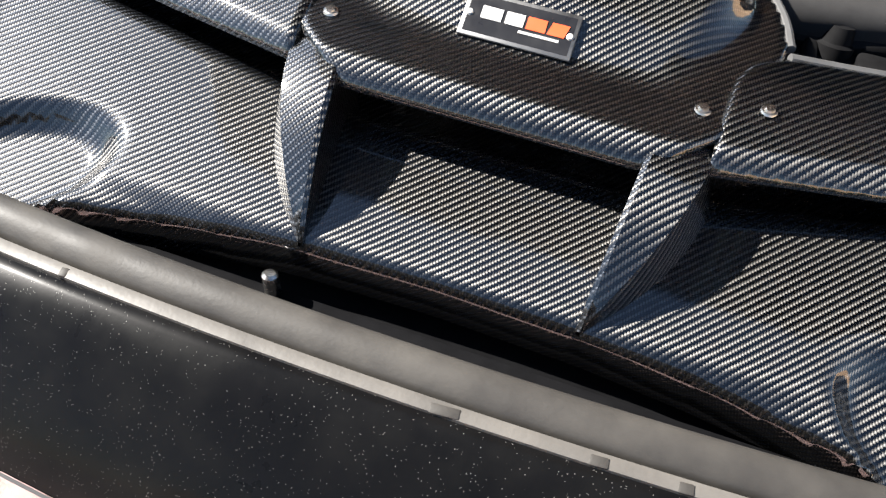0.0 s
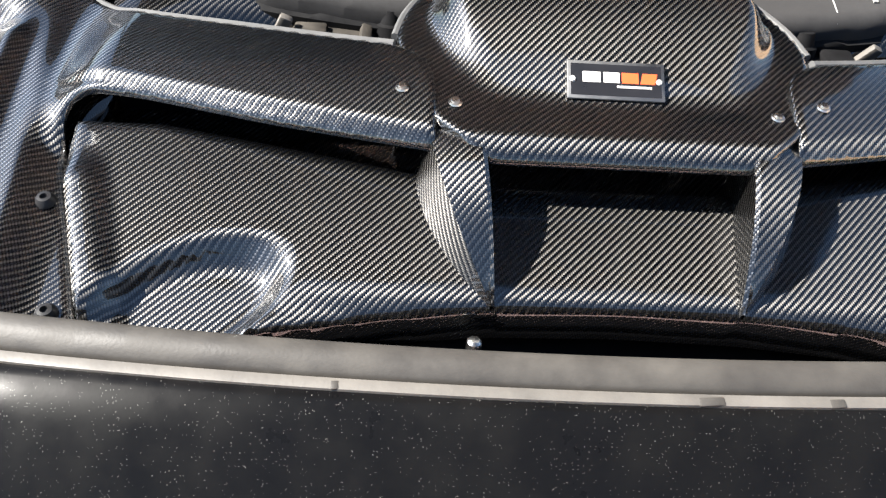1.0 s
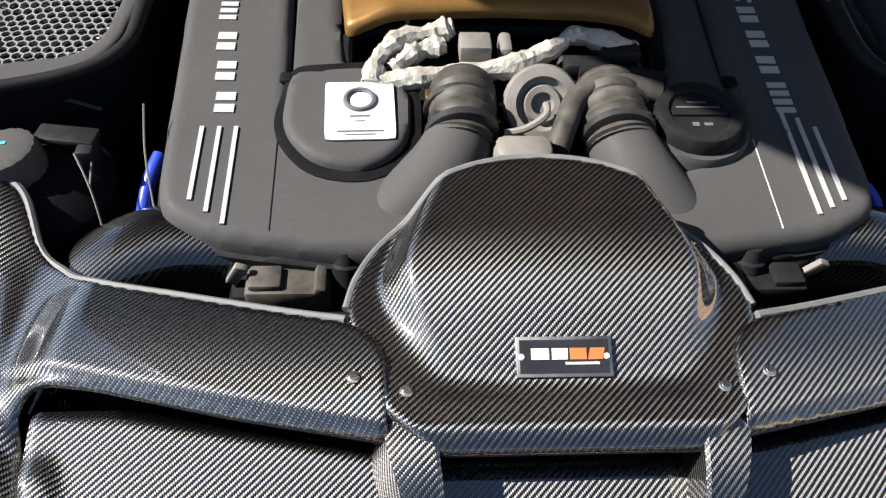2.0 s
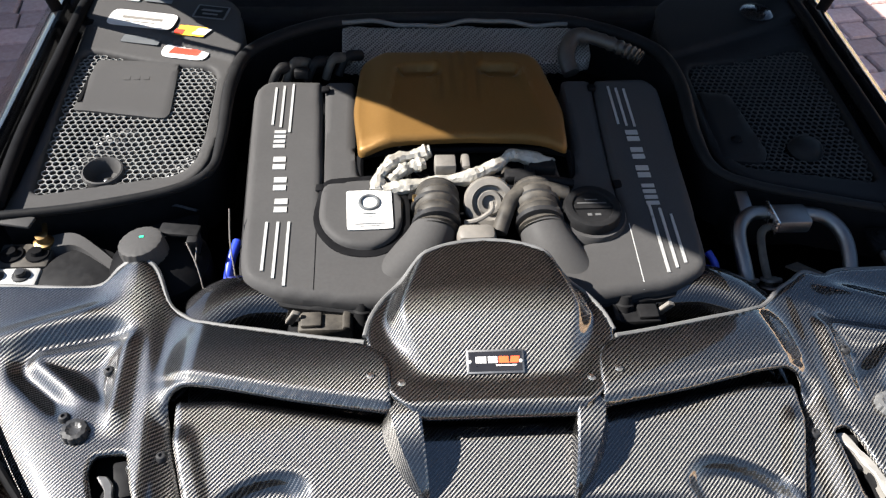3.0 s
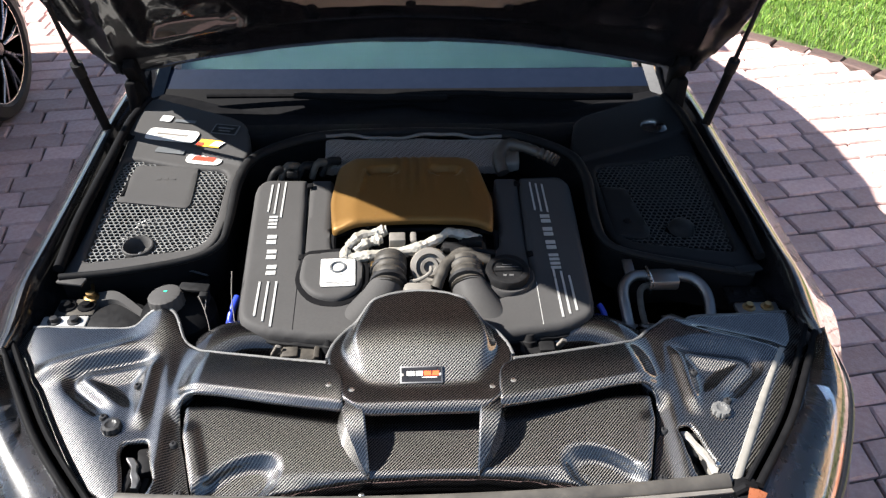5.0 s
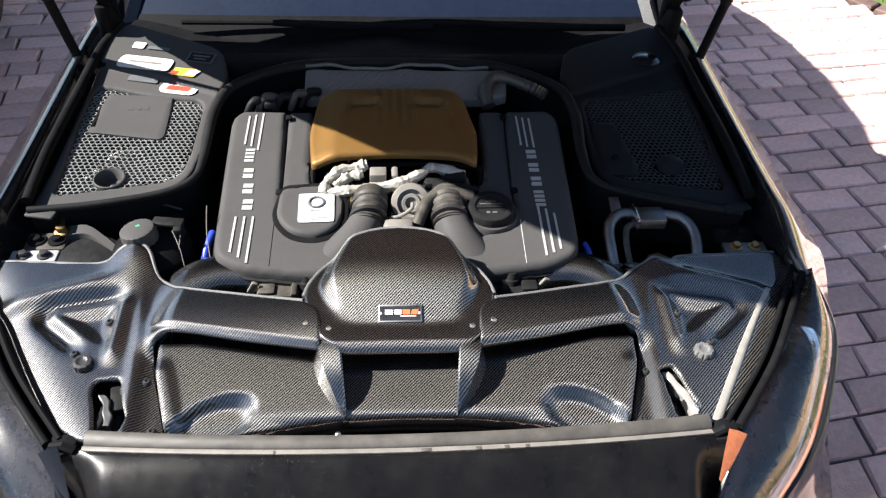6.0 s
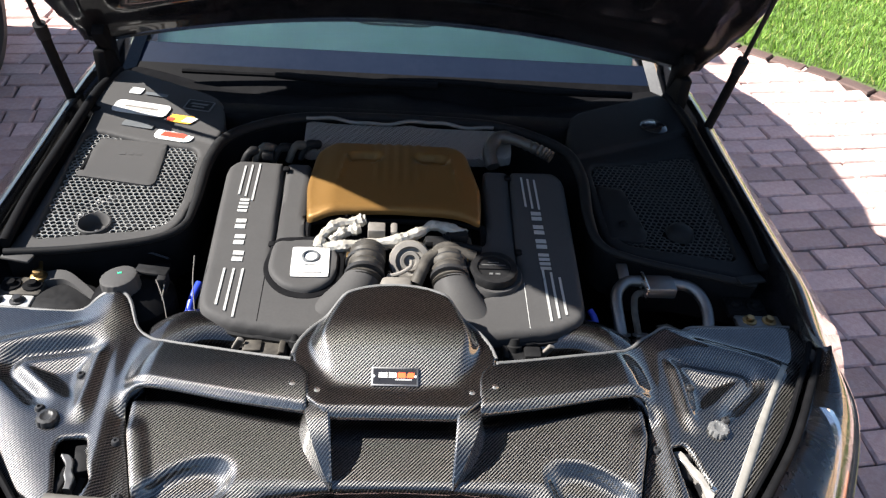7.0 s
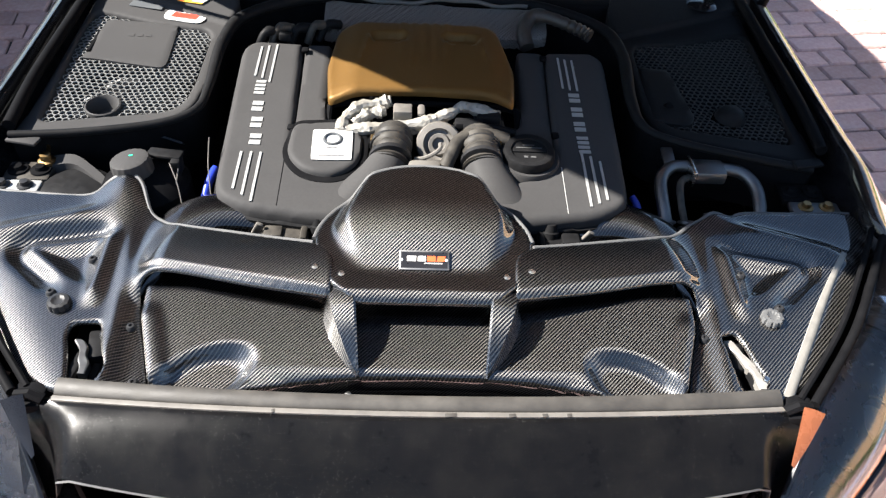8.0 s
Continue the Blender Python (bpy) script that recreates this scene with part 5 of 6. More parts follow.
part("sensor_block", block((0.0, 0.575, 0.885), (0.06, 0.035, 0.03), 0.012), M_PALE, engine)
rng = np.random.default_rng(2)
foil = spline([(-0.150, 0.668, 0.895), (-0.143, 0.700, 0.905), (-0.118, 0.728, 0.912), (-0.080, 0.738, 0.915), (-0.062, 0.742, 0.917)], 9)
foil2 = spline([(-0.155, 0.672, 0.890), (-0.110, 0.676, 0.897), (-0.060, 0.686, 0.900), (-0.005, 0.690, 0.904), (0.045, 0.712, 0.912), (0.070, 0.728, 0.918), (0.110, 0.722, 0.912), (0.138, 0.720, 0.906)], 9)
foil3 = spline([(-0.128, 0.690, 0.896), (-0.105, 0.712, 0.905), (-0.072, 0.722, 0.908)], 9)
for path in (foil, foil2, foil3):
    bm = tube([tuple(p) for p in path], lambda t: 0.0105 + 0.002 * math.sin(t * 17) + 0.001 * math.sin(t * 47), 10)
    for v in bm.verts:
        v.co += Vector(rng.normal(0, 0.0008, 3))
    part("foil_wrap", bm, M_FOIL, engine, "crumpled silver heat-shield sleeve", angle=25)
bm = block((-0.040, 0.712, 0.912), (0.034, 0.030, 0.022), 0.003)
block((-0.006, 0.722, 0.906), (0.014, 0.034, 0.020), 0.005, None, bm)
part("connector", bm, M_PALE, engine, "pale connector block")
bm = block((0.080, 0.694, 0.901), (0.05, 0.022, 0.020), 0.004)
block((0.118, 0.712, 0.905), (0.044, 0.024, 0.022), 0.004, None, bm)
block((0.098, 0.712, 0.902), (0.014, 0.034, 0.014), 0.003, None, bm)
block((0.115, 0.690, 0.892), (0.04, 0.018, 0.016), 0.004, None, bm)
tube([(0.03, 0.683, 0.897), (0.055, 0.684, 0.898)], 0.008, 10, bm=bm)
tube([(0.07, 0.684, 0.902), (0.13, 0.683, 0.902), (0.165, 0.680, 0.896)], 0.008, 10, bm=bm)
part("valve", bm, M_PLASTIC, engine, "black plastic valve and hoses")
part("brass_union", tube([(0.028, 0.684, 0.897), (0.048, 0.684, 0.898)], 0.0085, 10), M_BRASS, engine)
for k in range(7):
    x = -0.12 + 0.045 * k
    bm = tube(spline([(x, 0.655 + rng.uniform(-.01, .01), 0.868), (x + rng.uniform(-.02, .02), 0.69, 0.885), (x + rng.uniform(-.02, .02), 0.735, 0.880)], 5), rng.uniform(0.004, 0.009), 8)
    part("small_hose", bm, M_PLASTIC if k % 2 else M_HOSE, engine)
part("firewall_shield", plate(rounded([(-0.215, 1.022), (0.21, 1.022), (0.262, 1.030), (0.262, 1.088), (0.225, 1.104), (0.10, 1.102), (0.03, 1.108), (-0.06, 1.104), (-0.215, 1.108)], 0.012), 0.006,
     lambda x, y: 0.905 + 0.36 * (y - 1.02) + 0.0025 * np.sin(x * 420) * np.sin(y * 420), 0.02, 0.004), M_FIREWALL, engine, "dimpled dark heat shield behind the engine")
rim = [(x, 1.103 + 0.004 * math.sin(x * 31), 0.943 + 0.004 * math.sin(x * 23) + 0.002 * math.sin(x * 71)) for x in np.linspace(-0.214, 0.222, 45)]
part("shield_rim", tube(rim, 0.0042, 8), M_EDGE, engine, "wavy folded rim of the heat shield")
part("breather_hose", tube(spline([(0.215, 0.985, 0.905), (0.208, 1.02, 0.925), (0.228, 1.055, 0.94), (0.265, 1.045, 0.944), (0.320, 1.010, 0.938), (0.345, 0.992, 0.932)], 8), lambda t: 0.016 if t < 0.55 else 0.013 + 0.002 * math.sin(t * 120), 14), M_SHIELD, engine, "dark breather hose with a connector")
for k, (x, y) in enumerate(((-0.325, 0.972), (-0.300, 0.985), (-0.262, 0.992), (-0.228, 1.000), (-0.205, 1.012))):
    part("rear_fitting", tube(spline([(x - 0.016, y - 0.012, 0.895), (x, y, 0.925 + 0.004 * (k % 2)), (x + 0.026, y + 0.018, 0.918)], 5), lambda t: 0.008 if t < 0.6 else 0.0105, 10), M_HOSE if k % 2 else M_PLASTIC, engine)
part("rear_plug", block((-0.285, 0.972, 0.918), (0.026, 0.018, 0.018), 0.004), M_PLASTIC, engine)

# carbon intake pipes passing under the covers, shade put into their darker twill
for s in (-1, 1):
    pipe = thing("intake_pipe", (s * 0.38, 0.50, 0.82), "carbon intake pipe under the engine cover, coloured as shaded", "pipe", "intake pipes")
    part("pipe", tube(spline([(s * 0.470, 0.395, 0.745), (s * 0.415, 0.465, 0.790), (s * 0.355, 0.505, 0.806), (s * 0.28, 0.515, 0.800), (s * 0.20, 0.53, 0.77)], 8), lambda t: 0.058 - 0.006 * t, 30), M_CARBON_PIPE, pipe)
for s in (-1, 1):
    plug = thing("wiring_plug", (s * 0.20, 0.44, 0.83), "black wiring plugs and clips in front of the engine", "connector", "wiring plugs")
    bm = block((s * 0.225, 0.456, 0.824), (0.078, 0.034, 0.030), 0.005)
    block((s * 0.245, 0.456, 0.840), (0.030, 0.026, 0.010), 0.003, None, bm)
    block((s * 0.195, 0.452, 0.842), (0.010, 0.030, 0.010), 0.002, pose(0, 0, 0, 0, 20, 0), bm)
    part("body", bm, M_HOSE if s < 0 else M_PLASTIC, plug)
    bm = lathe([(0, 0.022), (0.010, 0.020), (0.012, 0.008), (0.015, 0.006), (0.015, -0.02)], 16, pose(s * (0.172 if s < 0 else 0.213), 0.470, 0.838, -20, 0, 0))
    part("union", bm, M_PLASTIC, plug)
    part("clip", block((s * 0.272, 0.462, 0.840), (0.012, 0.007, 0.034), 0.002, pose(0, 0, 0, 10, 25, 0)), M_PALE, plug)

# ---- air intake boxes either side ----
def hex_sheet(outline, pitch, web, z_of, holes=()):
    """A thin sheet pierced with a honeycomb: each cell a ring between its hexagon and its hole."""
    loops = [np.asarray(outline, float), *holes]
    lo, hi = loops[0].min(0), loops[0].max(0)
    b, made = bmesh.new(), {}
    dy = pitch * math.sqrt(3) / 2
    cells = []
    for j in range(int((hi[1] - lo[1]) / dy) + 1):
        for i in range(int((hi[0] - lo[0]) / pitch) + 1):
            cells.append((lo[0] + (i + 0.5 * (j % 2)) * pitch, lo[1] + j * dy))
    cells = np.array(cells)
    d, _ = nearest(cells, loops)
    for (cx, cy) in cells[d > pitch * 0.35]:
        big, small, low = [], [], []
        for k in range(6):
            a = math.pi / 6 + k * math.pi / 3
            for ring, r, dz in ((big, pitch / math.sqrt(3), 0), (small, pitch / math.sqrt(3) - web, 0), (low, pitch / math.sqrt(3) - web, -0.003)):
                x, y = cx + r * math.cos(a), cy + r * math.sin(a)
                ring.append(b.verts.new((x, y, float(z_of(x, y)) + dz)))
        for k in range(6):
            n = (k + 1) % 6
            b.faces.new((big[k], big[n], small[n], small[k]))
            b.faces.new((small[k], small[n], low[n], low[k]))
    bmesh.ops.remove_doubles(b, verts=b.verts, dist=1e-4)
    return b


def box_z(x, y):
    return 0.884 + 0.06 * (y - 0.70) + 0.06 * np.maximum(np.asarray(y) - 1.05, 0)


def ledge_z(x, y):
    """The box's top: the rear ledge stands a step higher."""
    line = 1.145 - 0.40 * (0.70 - np.abs(x))
    return box_z(x, y) + 0.004 + 0.011 * smooth(line - 0.002, line + 0.004, y)


for s in (-1, 1):
    # box parts: sunlit greys painted on the left, shaded blacks on the right
    left = s < 0
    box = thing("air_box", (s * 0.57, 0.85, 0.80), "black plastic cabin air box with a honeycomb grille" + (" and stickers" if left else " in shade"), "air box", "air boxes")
    rim = [(0.700, 0.632), (0.600, 0.655), (0.470, 0.690), (0.428, 0.735), (0.418, 0.80), (0.420, 1.00), (0.395, 1.075), (0.42, 1.20), (0.680, 1.315), (0.710, 1.24), (0.712, 1.05), (0.712, 0.75), (0.722, 0.64)]
    order = 1 if left else -1
    outline = rounded([(s * x, y) for x, y in rim][::order], [0.01, 0.05, 0.05, 0.05, 0.05, 0.05, 0.03, 0.05, 0.03, 0.03, 0.05, 0.05, 0.01][::order])
    mesh_rim = [(0.688, 0.685), (0.610, 0.700), (0.470, 0.727), (0.448, 0.755), (0.440, 0.82), (0.440, 0.985), (0.452, 1.012), (0.560, 1.028), (0.660, 1.060), (0.698, 1.065), (0.700, 0.95)]
    opening = rounded([(s * x, y) for x, y in mesh_rim][::order], 0.02)
    bm = plate(outline, 0.005, ledge_z, 0.050, 0.006, [opening])
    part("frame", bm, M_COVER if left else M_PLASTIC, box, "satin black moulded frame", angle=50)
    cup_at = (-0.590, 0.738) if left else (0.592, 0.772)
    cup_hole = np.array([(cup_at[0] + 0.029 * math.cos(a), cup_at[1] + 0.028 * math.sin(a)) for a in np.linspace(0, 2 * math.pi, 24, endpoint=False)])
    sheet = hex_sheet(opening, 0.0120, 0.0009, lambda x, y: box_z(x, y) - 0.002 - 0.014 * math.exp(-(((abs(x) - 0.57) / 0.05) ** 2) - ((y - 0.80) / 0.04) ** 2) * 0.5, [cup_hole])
    # mesh and pleats too: lit tone left, shaded tone right, in the colour
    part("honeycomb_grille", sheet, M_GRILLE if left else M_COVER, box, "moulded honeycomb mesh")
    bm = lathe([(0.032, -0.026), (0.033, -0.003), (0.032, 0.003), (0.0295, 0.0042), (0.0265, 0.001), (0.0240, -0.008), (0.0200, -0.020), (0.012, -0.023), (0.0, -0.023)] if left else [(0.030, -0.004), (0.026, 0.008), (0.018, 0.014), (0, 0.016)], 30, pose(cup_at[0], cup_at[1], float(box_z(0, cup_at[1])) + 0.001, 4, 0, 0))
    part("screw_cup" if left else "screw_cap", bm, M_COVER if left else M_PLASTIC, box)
    if left:
        part("screw", block((cup_at[0] + 0.002, cup_at[1] + 0.004, 0.8665), (0.014, 0.008, 0.004), 0.002, pose(0, 0, 0, 0, 0, 20)), M_STEEL, box)
        bm = plate(rounded([(-0.676, 0.893), (-0.658, 0.893), (-0.516, 0.868), (-0.508, 0.880), (-0.514, 1.028), (-0.664, 1.040)], 0.008), 0.01, lambda x, y: box_z(x, y) + 0.0035, 0.008, 0.002)
        pl = part("blank_panel", bm, M_COVER, box, "flat blank panel with a faint moulded mark")
        part("slot", block((-0.668, 0.955, float(box_z(0, 0.955)) + 0.0020), (0.007, 0.085, 0.004), 0.001), M_DARK, pl)
        part("moulded_mark", flat_marks([(-0.600, 0.985, 0.012, 0.022, 0), (-0.582, 0.985, 0.010, 0.022, 0), (-0.565, 0.985, 0.010, 0.022, 0)], float(box_z(0, 0.985)) + 0.0033, Matrix.Identity(4)), M_COVER, pl)
    else:
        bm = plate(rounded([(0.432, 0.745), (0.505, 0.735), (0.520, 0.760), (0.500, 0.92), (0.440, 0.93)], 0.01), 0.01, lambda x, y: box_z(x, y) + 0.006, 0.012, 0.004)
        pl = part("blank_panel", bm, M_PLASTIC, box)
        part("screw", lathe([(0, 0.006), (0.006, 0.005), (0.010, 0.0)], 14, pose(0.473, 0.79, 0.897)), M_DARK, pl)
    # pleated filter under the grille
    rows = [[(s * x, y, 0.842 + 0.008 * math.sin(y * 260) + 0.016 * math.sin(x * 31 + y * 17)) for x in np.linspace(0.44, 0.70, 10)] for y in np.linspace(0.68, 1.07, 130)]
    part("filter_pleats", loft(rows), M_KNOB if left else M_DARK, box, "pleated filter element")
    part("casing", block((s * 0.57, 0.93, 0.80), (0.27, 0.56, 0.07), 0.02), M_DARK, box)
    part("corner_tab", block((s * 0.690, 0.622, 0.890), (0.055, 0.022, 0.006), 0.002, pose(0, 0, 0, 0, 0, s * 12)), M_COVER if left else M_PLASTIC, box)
    bm = tube(spline([(s * 0.722, 0.65, 0.900), (s * 0.727, 0.80, 0.912), (s * 0.722, 1.0, 0.925), (s * 0.714, 1.2, 0.94), (s * 0.690, 1.31, 0.945)], 8), 0.011, 10)
    part("side_seal", bm, M_DARK, box, "rubber seal along the box")

# stickers on the rear slope of the box
stickers = [("white_sticker", (-0.598, 1.138), (0.132, 0.050), M_WHITE, 0.016, "white rounded sticker on the black box"),
            ("grey_sticker", (-0.595, 1.091), (0.074, 0.022), M_GREYPRINT, 0.002, "faint grey sticker on the black box"),
            ("oval_sticker", (-0.507, 1.055), (0.090, 0.042), M_WHITE, 0.021, "white oval sticker with a red mark"),
            ("orange_sticker", (-0.500, 1.102), (0.056, 0.030), M_YELLOW, 0.002, "yellow and red sticker"),
            ("white_mark", (-0.626, 1.210), (0.030, 0.026), M_WHITE, 0.003, "small white tick-shaped sticker"),
            ("outline_sticker", (-0.470, 1.160), (0.066, 0.042), M_GREYPRINT, 0.003, "dark grey framed sticker")]
for name, (x, y), (w, h), mat, r, label in stickers:
    top = float(ledge_z(x, y))
    st = thing(name, (x, y, top), label, "sticker", "stickers on the air box")
    m = pose(x, y, top + 0.0016, math.degrees(math.atan(0.09)), 0, -12)
    bm = plate(rounded([(-w / 2, -h / 2), (w / 2, -h / 2), (w / 2, h / 2), (-w / 2, h / 2)], r), 0.006, lambda a, b: 0.0012 + 0 * a, 0.001)
    part("film", moved(bm, m), mat, st)
    if name == "oval_sticker":
        part("red_mark", flat_marks([(0, 0, 0.056, 0.018, 0.002)], 0.0013, m), M_RED, st)
    if name == "orange_sticker":
        part("red_mark", flat_marks([(-0.022, -0.006, 0.018, 0.014, 0)], 0.0013, m), M_RED, st)
        part("white_mark", flat_marks([(0.020, 0.0, 0.026, 0.020, 0.004)], 0.0013, m), M_WHITE, st)
    if name == "white_sticker":
        part("faint_print", flat_marks([(0, 0.002, 0.080, 0.008, 0), (0, -0.010, 0.060, 0.003, 0)], 0.0013, m), M_PALE, st)
    if name == "outline_sticker":
        part("inner_field", flat_marks([(0, 0, 0.058, 0.035, 0)], 0.0013, m), M_PLASTIC, st)
        part("grey_mark", flat_marks([(0, 0.004, 0.040, 0.006, 0.002), (0, -0.008, 0.030, 0.005, 0)], 0.0019, m), M_GREYPRINT, st)
    if name == "white_mark":
        part("writing_bar", flat_marks([(0.052, -0.004, 0.055, 0.012, 0)], 0.0005, m), M_GREYPRINT, st)

# bulkhead seal
bay_seal = thing("bay_seal", (0, 1.0, 0.90), "thick black rubber seal round the back of the engine bay", "rubber seal")
path = spline([(-0.715, 0.628, 0.895), (-0.60, 0.648, 0.892), (-0.475, 0.683, 0.892), (-0.418, 0.725, 0.896), (-0.408, 0.80, 0.902), (-0.408, 0.95, 0.915), (-0.375, 1.045, 0.925), (-0.25, 1.120, 0.932), (-0.10, 1.136, 0.934), (0.10, 1.136, 0.934),
               (0.25, 1.120, 0.932), (0.375, 1.045, 0.925), (0.408, 0.95, 0.915), (0.400, 0.80, 0.902), (0.412, 0.715, 0.894), (0.475, 0.678, 0.888), (0.60, 0.640, 0.885), (0.70, 0.615, 0.882)], 8)
part("tube", tube([tuple(p) for p in path], lambda t: 0.0075 + 0.0050 * float(smooth(0.18, 0.32, t) * smooth(0.86, 0.72, t)), 12), M_PLASTIC, bay_seal)
bm = loft([[(p[0], p[1], p[2] - 0.008), (p[0] * 0.985, p[1] - 0.006, p[2] - 0.10)] for p in path])
part("flange", bm, M_DARK, bay_seal)

# ---- coolant bottle and the clutter in the front corners ----
tank = thing("coolant_reservoir", (-0.49, 0.56, 0.78), "black coolant reservoir with a ribbed screw cap", "coolant tank")
part("bottle", lathe([(0.030, 0.085), (0.055, 0.075), (0.075, 0.055), (0.078, -0.06), (0.07, -0.08)], 32, pose(-0.478, 0.572, 0.79)), M_DARK, tank)
cap = part("cap", lathe([(0, 0.018), (0.027, 0.0175), (0.0320, 0.0150), (0.0335, 0.008), (0.0338, -0.014), (0.030, -0.018)], 72, pose(-0.492, 0.566, 0.882, -2, -8, 0), teeth=18, tooth=0.035), M_COVER, tank, "ribbed grey-black cap")
part("dot", flat_marks([(0.002, 0.006, 0.007, 0.004, 0)], 0.0184, pose(-0.492, 0.566, 0.882, -2, -8, 0)), M_GREEN, cap)
bm = block((-0.445, 0.600, 0.885), (0.06, 0.024, 0.008), 0.003, pose(0, 0, 0, 0, 0, -8))
block((-0.424, 0.588, 0.872), (0.016, 0.03, 0.03), 0.003, None, bm)
part("bracket", bm, M_PLASTIC, tank)
part("neck", lathe([(0.030, 0.0), (0.036, -0.004), (0.042, -0.016), (0.044, -0.05)], 36, pose(-0.490, 0.566, 0.866, -2, -8, 0)), M_PLASTIC, tank)
wires = thing("thin_wires", (-0.42, 0.53, 0.80), "thin pale wires beside the reservoir", "wire")
for pts in ([(-0.432, 0.575, 0.885), (-0.415, 0.545, 0.86), (-0.405, 0.515, 0.82)], [(-0.418, 0.580, 0.88), (-0.420, 0.555, 0.86), (-0.424, 0.53, 0.84)], [(-0.372, 0.625, 0.905), (-0.372, 0.59, 0.87), (-0.366, 0.555, 0.83)]):
    part("wire", tube(spline(pts, 6), 0.0011, 6), M_PALE, wires)
for s in (-1, 1):
    hose = thing("blue_hose", (s * 0.37, 0.53, 0.83), "bright blue silicone hose end", "hose", "blue hoses")
    part("hose", tube(spline([(s * 0.366, 0.610, 0.850), (s * 0.373, 0.580, 0.842), (s * 0.379, 0.548, 0.820)] if s < 0 else [(0.372, 0.575, 0.84), (0.380, 0.556, 0.832), (0.385, 0.54, 0.81)], 6), 0.0075 if s < 0 else 0.006, 14), M_BLUE, hose)
    mount = thing("strut_mount", (s * 0.67, 0.56, 0.80), "bare metal mounting plate with bolts in the corner", "bracket", "corner mounts")
    bm = block((s * 0.690, 0.542, 0.846), (0.088, 0.040, 0.012), 0.004)
    part("plate", bm, M_SILVER if s < 0 else M_ALU, mount)
    for dx in (-0.018, 0.020):
        part("bolt", lathe([(0, 0.012), (0.007, 0.011), (0.008, 0.004), (0.013, 0.003), (0.014, 0.0)], 14, pose(s * 0.690 + dx, 0.545, 0.851)), M_KNOB if s < 0 else M_BRASS, mount)
        part("bolt", lathe([(0, 0.010), (0.008, 0.009), (0.010, 0.003), (0.017, 0.002), (0.018, 0.0)], 14, pose(s * 0.680 + dx, 0.590, 0.851)), M_DARK, mount)
    bm = block((s * 0.680, 0.590, 0.843), (0.078, 0.050, 0.014), 0.004)
    part("bracket", bm, M_HOSE if s < 0 else M_DARK, mount)
bm = lathe([(0, 0.022), (0.009, 0.020), (0.010, 0.010), (0.015, 0.008), (0.015, -0.004)], 16, pose(-0.655, 0.610, 0.850))
union = thing("brass_union", (-0.655, 0.61, 0.845), "small brass pipe union", "pipe fitting")
part("nut", bm, M_BRASS, union)
part("pipe", tube(spline([(-0.652, 0.61, 0.862), (-0.660, 0.64, 0.868), (-0.675, 0.65, 0.85)], 5), 0.004, 8), M_BRASS, union)
arm = thing("black_duct_arm", (-0.59, 0.59, 0.80), "dark moulded duct arm beside the reservoir", "duct")
bm = loft([[(x, y, z), (x + 0.004, y - 0.022, z - 0.004), (x + 0.002, y - 0.026, z - 0.04)] for x, y, z in spline([(-0.648, 0.622, 0.858), (-0.610, 0.622, 0.862), (-0.570, 0.595, 0.856), (-0.535, 0.565, 0.848), (-0.520, 0.55, 0.84)], 5)])
part("arm", bm, M_COVER, arm, angle=30)
part("shell", lathe([(0.055, 0.02), (0.062, 0.015), (0.066, -0.03)], 26, pose(-0.590, 0.548, 0.828)), M_PLASTIC, arm)

ac = thing("air_conditioning_pipe", (0.52, 0.62, 0.80), "bent grey aluminium air-conditioning pipes with a joint block", "pipe")
part("main_pipe", tube(spline([(0.430, 0.515, 0.810), (0.424, 0.545, 0.835), (0.425, 0.600, 0.858), (0.447, 0.630, 0.866), (0.480, 0.637, 0.866), (0.555, 0.634, 0.864), (0.585, 0.622, 0.860), (0.600, 0.590, 0.850), (0.598, 0.545, 0.830), (0.590, 0.51, 0.80)], 8), 0.0115, 14), M_ALU, ac)
part("thin_pipe", tube(spline([(0.462, 0.520, 0.815), (0.455, 0.560, 0.845), (0.460, 0.595, 0.860), (0.480, 0.608, 0.862), (0.505, 0.606, 0.860)], 7), 0.0065, 12), M_HOSE, ac)
joint = part("joint_block", block((0.512, 0.622, 0.866), (0.062, 0.046, 0.026), 0.006), M_ALU, ac, "cast joint block")
part("flange", block((0.482, 0.622, 0.866), (0.008, 0.056, 0.032), 0.003), M_STEEL, joint)
bm = bmesh.new()
for x, y in ((0.427, 0.528), (0.464, 0.528)):
    for k in range(3):
        lathe([(0.013, -0.003), (0.0165, -0.002), (0.0165, 0.002), (0.013, 0.003)], 18, pose(x, y - 0.008 * k, 0.824 - 0.008 * k, -35, 0, 0), bm)
part("collar", bm, M_ALU, ac)
part("stay", block((0.447, 0.652, 0.872), (0.022, 0.05, 0.006), 0.002, pose(0, 0, 0, 12, 0, 0)), M_ALU, ac)
part("strap", block((0.53, 0.545, 0.822), (0.03, 0.06, 0.004), 0.001, pose(0, 0, 0, -20, 10, 25)), M_HOSE, ac)

# body-colour odds in the right-hand gutter
cap2 = thing("blue_grey_cap", (0.60, 1.10, 0.90), "dark blue-grey oval cap on the scuttle", "cap")
part("disc", lathe([(0, 0.008), (0.028, 0.006), (0.036, 0.0)], 26, pose(0.625, 1.165, 0.932)), M_BLACK_PAINT, cap2)

